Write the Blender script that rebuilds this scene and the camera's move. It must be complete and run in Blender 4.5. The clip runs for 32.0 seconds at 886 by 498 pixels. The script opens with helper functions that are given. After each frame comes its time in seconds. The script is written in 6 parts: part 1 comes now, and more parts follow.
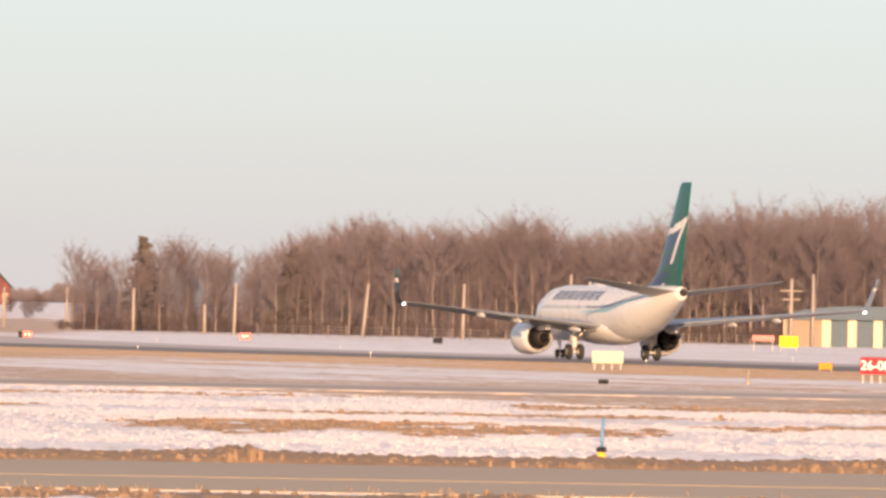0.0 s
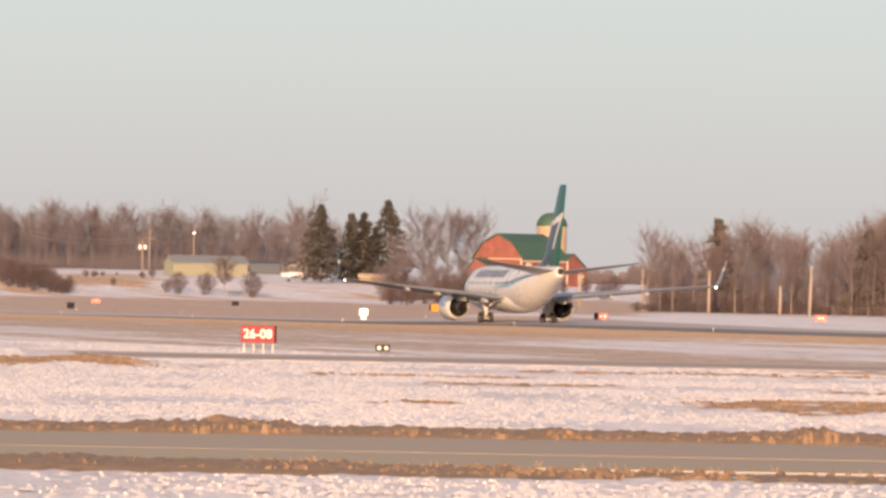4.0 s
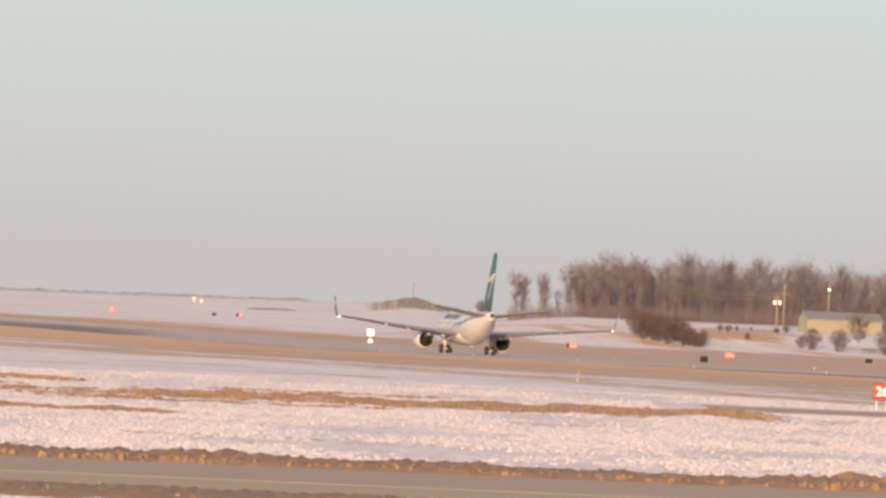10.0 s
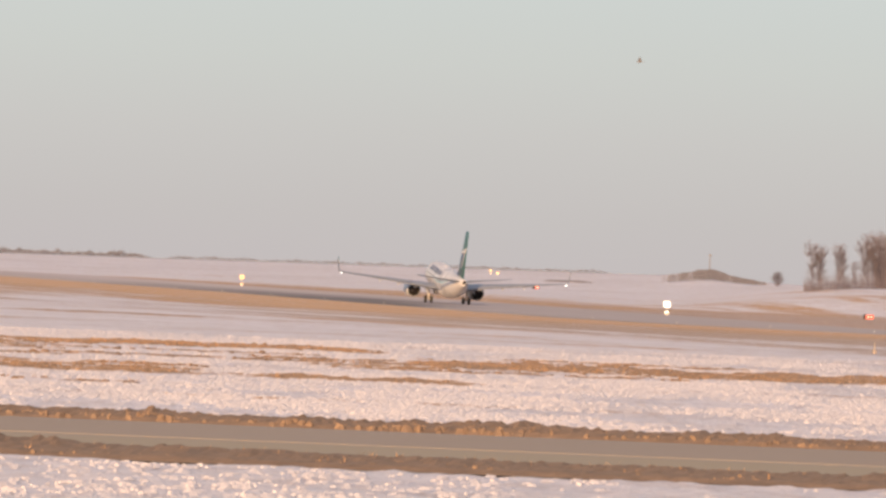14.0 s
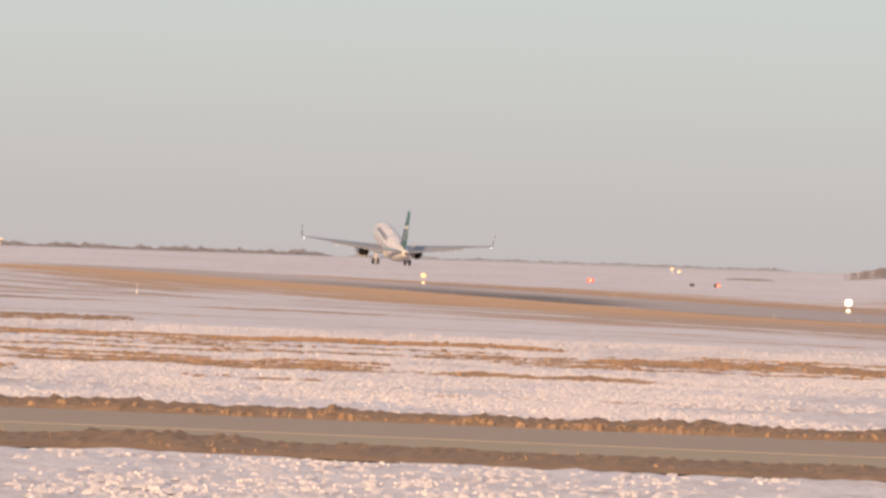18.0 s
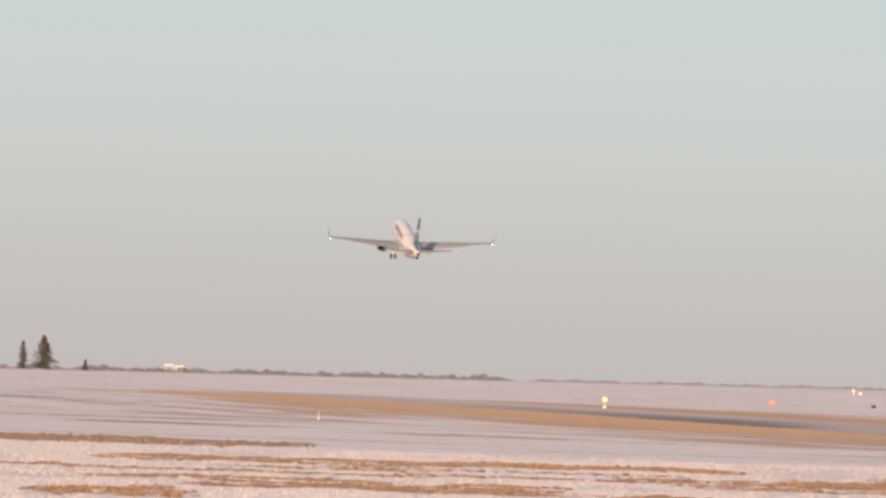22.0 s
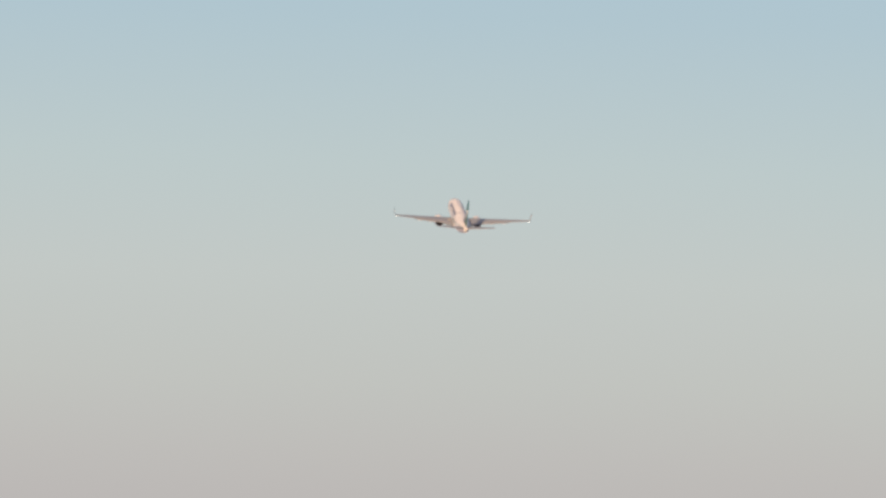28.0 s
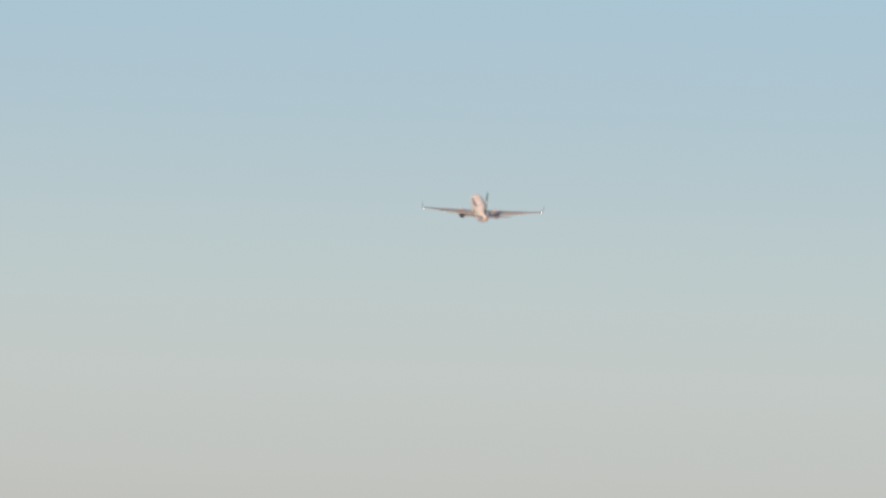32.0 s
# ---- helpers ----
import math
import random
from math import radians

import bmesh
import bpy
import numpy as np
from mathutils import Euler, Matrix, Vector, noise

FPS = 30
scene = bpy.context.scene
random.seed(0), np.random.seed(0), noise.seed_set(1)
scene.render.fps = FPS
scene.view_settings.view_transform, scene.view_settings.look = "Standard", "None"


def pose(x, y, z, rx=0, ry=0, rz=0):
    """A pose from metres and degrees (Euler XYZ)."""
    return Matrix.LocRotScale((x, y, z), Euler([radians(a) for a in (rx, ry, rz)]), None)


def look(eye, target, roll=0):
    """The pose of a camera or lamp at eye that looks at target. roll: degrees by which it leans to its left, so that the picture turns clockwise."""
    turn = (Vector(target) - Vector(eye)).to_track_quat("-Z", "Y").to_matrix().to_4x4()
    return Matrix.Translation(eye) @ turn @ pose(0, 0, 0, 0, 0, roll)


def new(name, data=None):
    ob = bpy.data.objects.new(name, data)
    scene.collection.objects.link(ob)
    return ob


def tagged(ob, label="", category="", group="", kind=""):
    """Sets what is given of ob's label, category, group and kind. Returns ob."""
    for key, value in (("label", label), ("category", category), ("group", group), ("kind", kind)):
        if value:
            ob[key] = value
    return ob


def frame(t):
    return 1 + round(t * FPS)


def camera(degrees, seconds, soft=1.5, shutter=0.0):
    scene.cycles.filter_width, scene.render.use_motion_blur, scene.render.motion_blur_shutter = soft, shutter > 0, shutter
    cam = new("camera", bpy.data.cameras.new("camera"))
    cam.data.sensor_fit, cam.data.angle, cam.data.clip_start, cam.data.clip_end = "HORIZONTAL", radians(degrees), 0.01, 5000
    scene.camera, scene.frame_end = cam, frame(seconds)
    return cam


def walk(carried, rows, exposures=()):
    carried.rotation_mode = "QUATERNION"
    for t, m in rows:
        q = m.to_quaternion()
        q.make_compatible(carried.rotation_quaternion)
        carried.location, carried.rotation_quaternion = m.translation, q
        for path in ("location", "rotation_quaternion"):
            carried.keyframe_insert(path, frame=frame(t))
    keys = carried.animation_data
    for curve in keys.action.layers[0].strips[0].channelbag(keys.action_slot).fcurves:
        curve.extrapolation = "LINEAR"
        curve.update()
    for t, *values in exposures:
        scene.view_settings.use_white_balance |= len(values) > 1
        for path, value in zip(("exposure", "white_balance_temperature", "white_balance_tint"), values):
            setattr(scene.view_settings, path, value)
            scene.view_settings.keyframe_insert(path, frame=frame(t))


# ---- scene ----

# ---- camera and its path: a tripod beside the airfield, panning and tilting ----
EYE = 4.2
HEADING = radians(-8.868)      # the runway's direction, clockwise from +y
OFFSET = 220.4                 # its centre line passes this far to the right of the tripod


def aim(pan, tilt, roll):
    p, t = radians(pan), radians(tilt)
    ahead = Vector((math.sin(p) * math.cos(t), math.cos(p) * math.cos(t), math.sin(t)))
    return look((0, 0, EYE), Vector((0, 0, EYE)) + ahead * 100, roll)


CAMERA_ROWS = [
    (0.0, 7.887, 0.359, 1.09),
    (0.5, 7.371, 0.314, 1.08),
    (1.0, 6.924, 0.239, 0.96),
    (1.5, 6.509, 0.267, 0.87),
    (2.0, 6.117, 0.308, 0.98),
    (2.5, 5.763, 0.295, 1.09),
    (3.0, 5.399, 0.226, 1.08),
    (3.5, 5.045, 0.199, 1.11),
    (4.0, 4.648, 0.196, 1.12),
    (4.5, 4.199, 0.213, 1.13),
    (6.5, 2.848, 0.246, 0.93),
    (7.0, 2.630, 0.321, 1.10),
    (7.5, 2.334, 0.397, 1.23),
    (8.0, 2.059, 0.395, 1.24),
    (8.5, 1.812, 0.367, 1.25),
    (9.0, 1.491, 0.421, 1.53),
    (9.5, 1.241, 0.394, 1.98),
    (10.0, 1.063, 0.396, 2.42),
    (10.5, 0.874, 0.335, 2.72),
    (11.0, 0.597, 0.270, 2.63),
    (11.5, 0.296, 0.228, 2.49),
    (12.0, 0.238, 0.307, 2.36),
    (12.5, 0.298, 0.386, 2.36),
    (13.0, 0.000, 0.354, 2.44),
    (13.5, -0.323, 0.236, 2.46),
    (14.0, -0.598, 0.170, 2.31),
    (14.5, -0.851, 0.191, 2.37),
    (15.0, -1.034, 0.204, 2.37),
    (15.5, -1.180, 0.190, 2.34),
    (17.5, -1.465, 0.088, 2.36),
    (18.0, -1.619, 0.120, 2.31),
    (18.5, -1.821, 0.191, 2.39),
    (19.0, -2.070, 0.280, 2.46),
    (19.5, -2.073, 0.375, 2.51),
    (20.0, -2.401, 0.497, 2.30),
    (20.5, -2.657, 0.501, 2.16),
    (21.0, -2.768, 0.498, 1.89),
    (21.5, -2.823, 0.594, 1.83),
    (22.0, -2.661, 0.785, 1.83),
    (22.5, -2.777, 0.939, 1.89),
    (23.0, -2.976, 1.028, 1.96),
    (23.5, -3.090, 1.090, 1.82),
    (24.0, -3.205, 1.200, 1.82),
    (24.5, -3.357, 1.288, 1.83),
    (25.0, -3.499, 1.348, 1.85),
    (25.5, -3.648, 1.451, 1.87),
    (27.5, -3.941, 1.860, 1.87),
    (28.0, -4.001, 1.993, 1.87),
    (28.5, -4.062, 2.077, 1.87),
    (29.0, -4.147, 2.115, 1.87),
    (29.5, -4.243, 2.181, 1.87),
    (30.0, -4.327, 2.293, 1.87),
    (30.5, -4.376, 2.425, 1.87),
    (31.0, -4.491, 2.521, 1.87),
    (31.5, -4.629, 2.565, 1.87),
    (32.0, -4.703, 2.580, 1.87),
]
cam = camera(4.988, 32.0, soft=2.9)
walk(cam, [(t, aim(p, e, r)) for t, p, e, r in CAMERA_ROWS],
     exposures=[(0.0, 1.065), (2.0, 0.935), (4.0, 0.845), (9.0, 0.785), (13.0, 0.715), (19.0, 0.685), (22.0, 0.675), (25.0, 0.585), (28.0, 0.515), (32.0, 0.515)])

# ---- sky and sun ----
SUN_AZ, SUN_EL = -171.5, 8.4   # degrees clockwise from +y, and above the horizon
world = bpy.data.worlds.new("winter_sky")
scene.world = world
world.use_nodes = True
wt = world.node_tree
wt.nodes.clear()
w_out = wt.nodes.new("ShaderNodeOutputWorld")
w_bg = wt.nodes.new("ShaderNodeBackground")
w_sky = wt.nodes.new("ShaderNodeTexSky")
w_sky.sky_type, w_sky.sun_disc = "NISHITA", False
w_sky.sun_elevation, w_sky.sun_rotation = radians(SUN_EL), radians(SUN_AZ)
w_sky.dust_density = 2.0
w_dim = wt.nodes.new("ShaderNodeVectorMath")
w_dim.operation = "SCALE"
w_dim.inputs["Scale"].default_value = 0.10
w_co = wt.nodes.new("ShaderNodeTexCoord")
w_sep = wt.nodes.new("ShaderNodeSeparateXYZ")
w_range = wt.nodes.new("ShaderNodeMapRange")
w_range.inputs["From Min"].default_value, w_range.inputs["From Max"].default_value = 0.0, 0.16
w_ramp = wt.nodes.new("ShaderNodeValToRGB")   # winter haze low over the horizon
HAZE = [(0.0, (0.555, 0.510, 0.515)), (0.04, (0.560, 0.530, 0.525)), (0.09, (0.580, 0.570, 0.560)),
        (0.135, (0.590, 0.610, 0.595)), (0.20, (0.590, 0.640, 0.640)), (0.27, (0.540, 0.640, 0.670)),
        (0.36, (0.452, 0.598, 0.695)), (0.48, (0.385, 0.575, 0.735)), (1.0, (0.33, 0.365, 0.45))]
while len(w_ramp.color_ramp.elements) < len(HAZE):
    w_ramp.color_ramp.elements.new(0.5)
for e, (at, c) in zip(w_ramp.color_ramp.elements, HAZE):
    e.position, e.color = at, (*c, 1)
w_mix = wt.nodes.new("ShaderNodeMix")
w_mix.data_type = "RGBA"
w_mix.inputs[0].default_value = 0.85
wt.links.new(w_sky.outputs[0], w_dim.inputs[0])
wt.links.new(w_co.outputs["Generated"], w_sep.inputs[0])
wt.links.new(w_sep.outputs["Z"], w_range.inputs["Value"])
wt.links.new(w_range.outputs[0], w_ramp.inputs[0])
wt.links.new(w_dim.outputs[0], w_mix.inputs[6])
wt.links.new(w_ramp.outputs[0], w_mix.inputs[7])
# the broad warm glow of the morning sky round the sun, behind the tripod
w_dot = wt.nodes.new("ShaderNodeVectorMath")
w_dot.operation = "DOT_PRODUCT"
w_dot.inputs[1].default_value = (math.sin(radians(SUN_AZ)), math.cos(radians(SUN_AZ)), 0.12)
w_pow = wt.nodes.new("ShaderNodeMath")
w_pow.operation, w_pow.use_clamp = "MULTIPLY", True
w_glow = wt.nodes.new("ShaderNodeMix")
w_glow.data_type, w_glow.blend_type = "RGBA", "ADD"
w_glow.inputs[7].default_value = (0.50, 0.235, 0.14, 1)
wt.links.new(w_co.outputs["Generated"], w_dot.inputs[0])
w_clip = wt.nodes.new("ShaderNodeMath")
w_clip.operation = "MAXIMUM"
w_clip.inputs[1].default_value = 0.0
wt.links.new(w_dot.outputs["Value"], w_clip.inputs[0])
wt.links.new(w_clip.outputs[0], w_pow.inputs[0])
wt.links.new(w_clip.outputs[0], w_pow.inputs[1])
wt.links.new(w_pow.outputs[0], w_glow.inputs[0])
wt.links.new(w_mix.outputs[2], w_glow.inputs[6])
w_bg.inputs[1].default_value = 0.70
wt.links.new(w_glow.outputs[2], w_bg.inputs[0])
wt.links.new(w_bg.outputs[0], w_out.inputs[0])

sun = new("sun", bpy.data.lights.new("sun", "SUN"))
sun.data.energy, sun.data.angle, sun.data.color = 5.0, radians(0.6), (1.0, 0.62, 0.34)
_a, _e = radians(SUN_AZ), radians(SUN_EL)
sun.matrix_world = look(Vector((math.sin(_a) * math.cos(_e), math.cos(_a) * math.cos(_e), math.sin(_e))) * 50, (0, 0, 0))


# ---- materials ----
class Nodes:
    """A material's node tree, written as short calls."""

    def __init__(self, name):
        self.mat = bpy.data.materials.new(name)
        self.mat.use_nodes = True
        self.tree = self.mat.node_tree
        self.bsdf = self.tree.nodes["Principled BSDF"]
        self.pos = self.tree.nodes.new("ShaderNodeNewGeometry").outputs["Position"]

    def put(self, socket, value):
        if hasattr(value, "links"):
            self.tree.links.new(value, socket)
        else:
            socket.default_value = value

    def math(self, op, a, b=0.0, c=0.0):
        n = self.tree.nodes.new("ShaderNodeMath")
        n.operation = op
        for s, v in zip(n.inputs, (a, b, c)):
            self.put(s, v)
        return n.outputs[0]

    def step(self, v, lo, hi):
        n = self.tree.nodes.new("ShaderNodeMapRange")
        n.interpolation_type = "SMOOTHSTEP"
        self.put(n.inputs["Value"], v)
        n.inputs["From Min"].default_value, n.inputs["From Max"].default_value = lo, hi
        return n.outputs[0]

    def noise(self, scale, at=None, detail=4.0, rough=0.55, stretch=(1, 1, 1)):
        m = self.tree.nodes.new("ShaderNodeMapping")
        m.inputs["Scale"].default_value = stretch
        self.put(m.inputs[0], at if at is not None else self.pos)
        n = self.tree.nodes.new("ShaderNodeTexNoise")
        self.put(n.inputs["Vector"], m.outputs[0])
        n.inputs["Scale"].default_value, n.inputs["Detail"].default_value, n.inputs["Roughness"].default_value = scale, detail, rough
        return n.outputs["Fac"]

    def mix(self, f, a, b):
        n = self.tree.nodes.new("ShaderNodeMix")
        n.data_type = "RGBA"
        self.put(n.inputs[0], f)
        self.put(n.inputs[6], (*a, 1) if isinstance(a, tuple) else a)
        self.put(n.inputs[7], (*b, 1) if isinstance(b, tuple) else b)
        return n.outputs[2]

    def along(self, x, y, z=0.0):
        n = self.tree.nodes.new("ShaderNodeVectorMath")
        n.operation = "DOT_PRODUCT"
        self.put(n.inputs[0], self.pos)
        n.inputs[1].default_value = (x, y, z)
        return n.outputs["Value"]

    def local(self):
        return self.tree.nodes.new("ShaderNodeTexCoord").outputs["Object"]

    def random(self):
        return self.tree.nodes.new("ShaderNodeObjectInfo").outputs["Random"]

    def bump(self, height, strength, distance):
        n = self.tree.nodes.new("ShaderNodeBump")
        n.inputs["Strength"].default_value, n.inputs["Distance"].default_value = strength, distance
        self.put(n.inputs["Height"], height)
        self.put(self.bsdf.inputs["Normal"], n.outputs[0])

    def done(self, color, rough=0.6, metal=0.0, spec=0.5):
        self.put(self.bsdf.inputs["Base Color"], (*color, 1) if isinstance(color, tuple) else color)
        self.put(self.bsdf.inputs["Roughness"], rough)
        self.bsdf.inputs["Metallic"].default_value = metal
        self.bsdf.inputs["Specular IOR Level"].default_value = spec
        return self.mat


def plain(name, color, rough=0.6, metal=0.0, vary=0.12, scale=1.5, grain=None):
    """Paint, metal or wood: a base colour with faint grime at two scales."""
    n = Nodes(name)
    at = n.local()
    big = n.noise(scale, at, 3.0)
    fine = n.noise(grain or scale * 9, at, 2.0)
    dark = tuple(c * (1 - 2 * vary) for c in color)
    lite = tuple(min(1, c * (1 + vary)) for c in color)
    col = n.mix(n.math("MULTIPLY_ADD", fine, 0.35, n.math("MULTIPLY", big, 0.65)), dark, lite)
    return n.done(col, n.math("MULTIPLY_ADD", big, 0.15, rough - 0.07), metal)


def glow(name, color, strength):
    n = Nodes(name)
    n.bsdf.inputs["Emission Color"].default_value = (*color, 1)
    n.bsdf.inputs["Emission Strength"].default_value = 0.7 * strength
    return n.done(tuple(0.6 * c for c in color), 0.5, spec=0.2)


def ground_material():
    n = Nodes("snow_and_dry_grass")
    cross = n.along(math.cos(HEADING), -math.sin(HEADING))     # metres to the right of the tripod, square to the runway
    ahead = n.along(math.sin(radians(1.7)), math.cos(radians(1.7)))
    tuft = n.tree.nodes.new("ShaderNodeAttribute")
    tuft.attribute_name = "grass"
    patch = n.noise(0.030, detail=6.0, rough=0.62, stretch=(0.8, 0.8, 1))
    streak = n.noise(0.16, detail=6.0, rough=0.62, stretch=(0.5, 1.0, 1))
    crumb = n.noise(2.2, detail=5.0, rough=0.7, stretch=(1.0, 0.6, 1))
    xyz = n.tree.nodes.new("ShaderNodeSeparateXYZ")
    n.put(xyz.inputs[0], n.pos)
    az = n.math("MULTIPLY", n.math("ARCTAN2", xyz.outputs[0], xyz.outputs[1]), 180 / math.pi)
    far = n.math("POWER", n.math("ADD", n.math("MULTIPLY", xyz.outputs[0], xyz.outputs[0]), n.math("MULTIPLY", xyz.outputs[1], xyz.outputs[1])), 0.5)
    # where grass shows through the snow, zone by zone
    along = n.along(math.sin(HEADING), math.cos(HEADING))
    lie = n.tree.nodes.new("ShaderNodeCombineXYZ")     # strips left by ploughing and mowing beside the runway
    n.put(lie.inputs[0], n.math("MULTIPLY", cross, 0.085))
    n.put(lie.inputs[1], n.math("MULTIPLY", along, 0.0045))
    strips = n.noise(1.0, lie.outputs[0], 6.0, 0.66)
    beyond = n.math("MULTIPLY", n.step(cross, 238, 246), n.math("SUBTRACT", 1.0, n.step(ahead, 1060, 1220)))   # snow lies before the wood
    reach = n.math("MULTIPLY_ADD", n.step(along, 650, 1150), -42.0, cross)     # the verge narrows further on
    core = n.math("MULTIPLY", n.step(reach, 88, 124), n.math("SUBTRACT", 1.0, n.step(cross, 262, 305)))
    nearer = n.math("SUBTRACT", 1.0, n.step(along, 2080, 2380))     # the far end of the verge lies under snow
    core = n.math("MULTIPLY", n.math("MULTIPLY", core, nearer), n.math("SUBTRACT", 1.0, beyond))
    near_runway = n.math("MULTIPLY", n.step(cross, 60, 110), n.math("SUBTRACT", 1.0, n.step(cross, 420, 520)))
    fringe = n.math("MULTIPLY", n.step(cross, 50, 120), n.math("SUBTRACT", 1.0, n.step(cross, 300, 480)))
    fringe = n.math("MULTIPLY", fringe, n.math("SUBTRACT", 1.0, n.step(ahead, 1900, 2500)))
    mid = n.math("MULTIPLY", n.step(ahead, 160, 200), n.math("SUBTRACT", 1.0, n.step(ahead, 1500, 1900)))
    need = n.math("MULTIPLY_ADD", n.math("MULTIPLY", core, n.math("MULTIPLY_ADD", n.step(along, 900, 1500), -0.2, 1.0)), -0.085, 0.62)
    band = n.math("MULTIPLY", n.step(n.math("MULTIPLY_ADD", streak, 16.0, cross), 168, 182), n.math("SUBTRACT", 1.0, n.step(cross, 250, 275)))     # bare grass right beside the runway
    band = n.math("MULTIPLY", band, nearer)
    need = n.math("MULTIPLY_ADD", n.math("MULTIPLY", band, n.math("SUBTRACT", 1.0, beyond)), -0.075, need)
    need = n.math("MULTIPLY_ADD", n.math("MULTIPLY", fringe, n.math("SUBTRACT", 1.0, beyond)), -0.075, need)
    near_verge = n.math("MULTIPLY", n.math("MULTIPLY", n.step(cross, 112, 122), n.math("SUBTRACT", 1.0, n.step(cross, 172, 188))), n.math("MULTIPLY", n.step(az, 4.8, 6.4), n.math("SUBTRACT", 1.0, n.step(along, 620, 900))))
    need = n.math("MULTIPLY_ADD", near_verge, 0.085, need)     # snow lingers between the verge and the taxiway branch
    need = n.math("MULTIPLY_ADD", mid, -0.03, need)
    sector = n.math("MULTIPLY", n.step(az, -0.4, 0.5), n.math("SUBTRACT", 1.0, n.step(az, 5.5, 6.1)))
    foot = n.math("SUBTRACT", 1.0, n.step(n.math("MULTIPLY_ADD", patch, 120.0, far), 1585, 1665))
    far_verge = n.math("MULTIPLY", n.math("MULTIPLY", n.step(cross, 240, 250), sector), foot)     # thin grey grass up to the snow banks
    need = n.math("MULTIPLY_ADD", far_verge, -0.13, need)
    bank_top = n.math("MULTIPLY", n.math("MULTIPLY", n.step(az, 2.42, 2.58), n.math("SUBTRACT", 1.0, n.step(az, 2.9, 3.15))), n.math("MULTIPLY", n.step(far, 1650, 1680), n.math("SUBTRACT", 1.0, n.step(far, 1745, 1830))))
    need = n.math("MULTIPLY_ADD", bank_top, -0.10, need)     # bare grass on the bank behind the thicket
    need = n.math("MULTIPLY_ADD", tuft.outputs["Fac"], -0.30, need)
    blend = n.math("MULTIPLY_ADD", n.math("MULTIPLY", near_runway, n.math("SUBTRACT", strips, patch)), 1.0, patch)
    bare = n.math("ADD", n.math("MULTIPLY", blend, 0.54), n.math("MULTIPLY_ADD", streak, 0.28, n.math("MULTIPLY", crumb, 0.18)))
    bare = n.step(n.math("SUBTRACT", bare, need), -0.035, 0.035)
    grass = n.mix(n.step(n.math("MULTIPLY_ADD", strips, 0.6, n.math("MULTIPLY", streak, 0.4)), 0.35, 0.65), (0.42, 0.255, 0.14), (0.66, 0.405, 0.205))
    grass = n.mix(n.math("MULTIPLY", crumb, 0.55), grass, (0.33, 0.22, 0.14))
    dull = n.math("MULTIPLY", n.step(cross, 80, 110), n.math("SUBTRACT", 1.0, n.step(n.math("MULTIPLY_ADD", streak, 30.0, cross), 146, 166)))
    grass = n.mix(n.math("MULTIPLY", dull, 0.75), grass, (0.43, 0.335, 0.27))     # grey-brown mown verge
    grass = n.mix(n.math("MULTIPLY", n.math("MULTIPLY", band, n.math("SUBTRACT", 1.0, n.step(cross, 196, 204))), 0.65), grass, (0.66, 0.405, 0.20))     # bleached straw beside the runway
    grass = n.mix(n.math("MULTIPLY", far_verge, 0.6), grass, (0.43, 0.335, 0.295))
    rime = n.noise(1.1, detail=5.0, rough=0.75, stretch=(1.0, 0.5, 1))
    grass = n.mix(n.math("MULTIPLY", n.step(rime, 0.52, 0.62), n.math("MULTIPLY_ADD", tuft.outputs["Fac"], -0.6, 0.6)), grass, (0.86, 0.80, 0.77))     # snow caught in the grass
    grass = n.mix(n.math("MULTIPLY", n.step(tuft.outputs["Fac"], 0.2, 0.7), 0.55), grass, (0.31, 0.20, 0.115))
    dirty = n.mix(n.step(patch, 0.35, 0.7), (0.83, 0.79, 0.80), (0.69, 0.635, 0.62))
    crust = n.noise(0.55, detail=6.0, rough=0.75, stretch=(1.0, 0.35, 1))
    dirty = n.mix(n.math("MULTIPLY", n.step(crust, 0.46, 0.62), 0.6), dirty, (0.56, 0.47, 0.42))     # old grey crust
    snow = n.mix(n.math("MULTIPLY", n.step(crumb, 0.45, 0.72), 0.75), dirty, (0.90, 0.87, 0.86))
    col = n.mix(bare, snow, grass)
    n.bump(n.math("ADD", n.noise(0.9, detail=6.0, rough=0.7, stretch=(1.0, 0.7, 1)), n.math("MULTIPLY", n.noise(4.5), 0.35)), 1.0, 0.21)
    return n.done(col, n.math("MULTIPLY_ADD", bare, 0.35, 0.5))


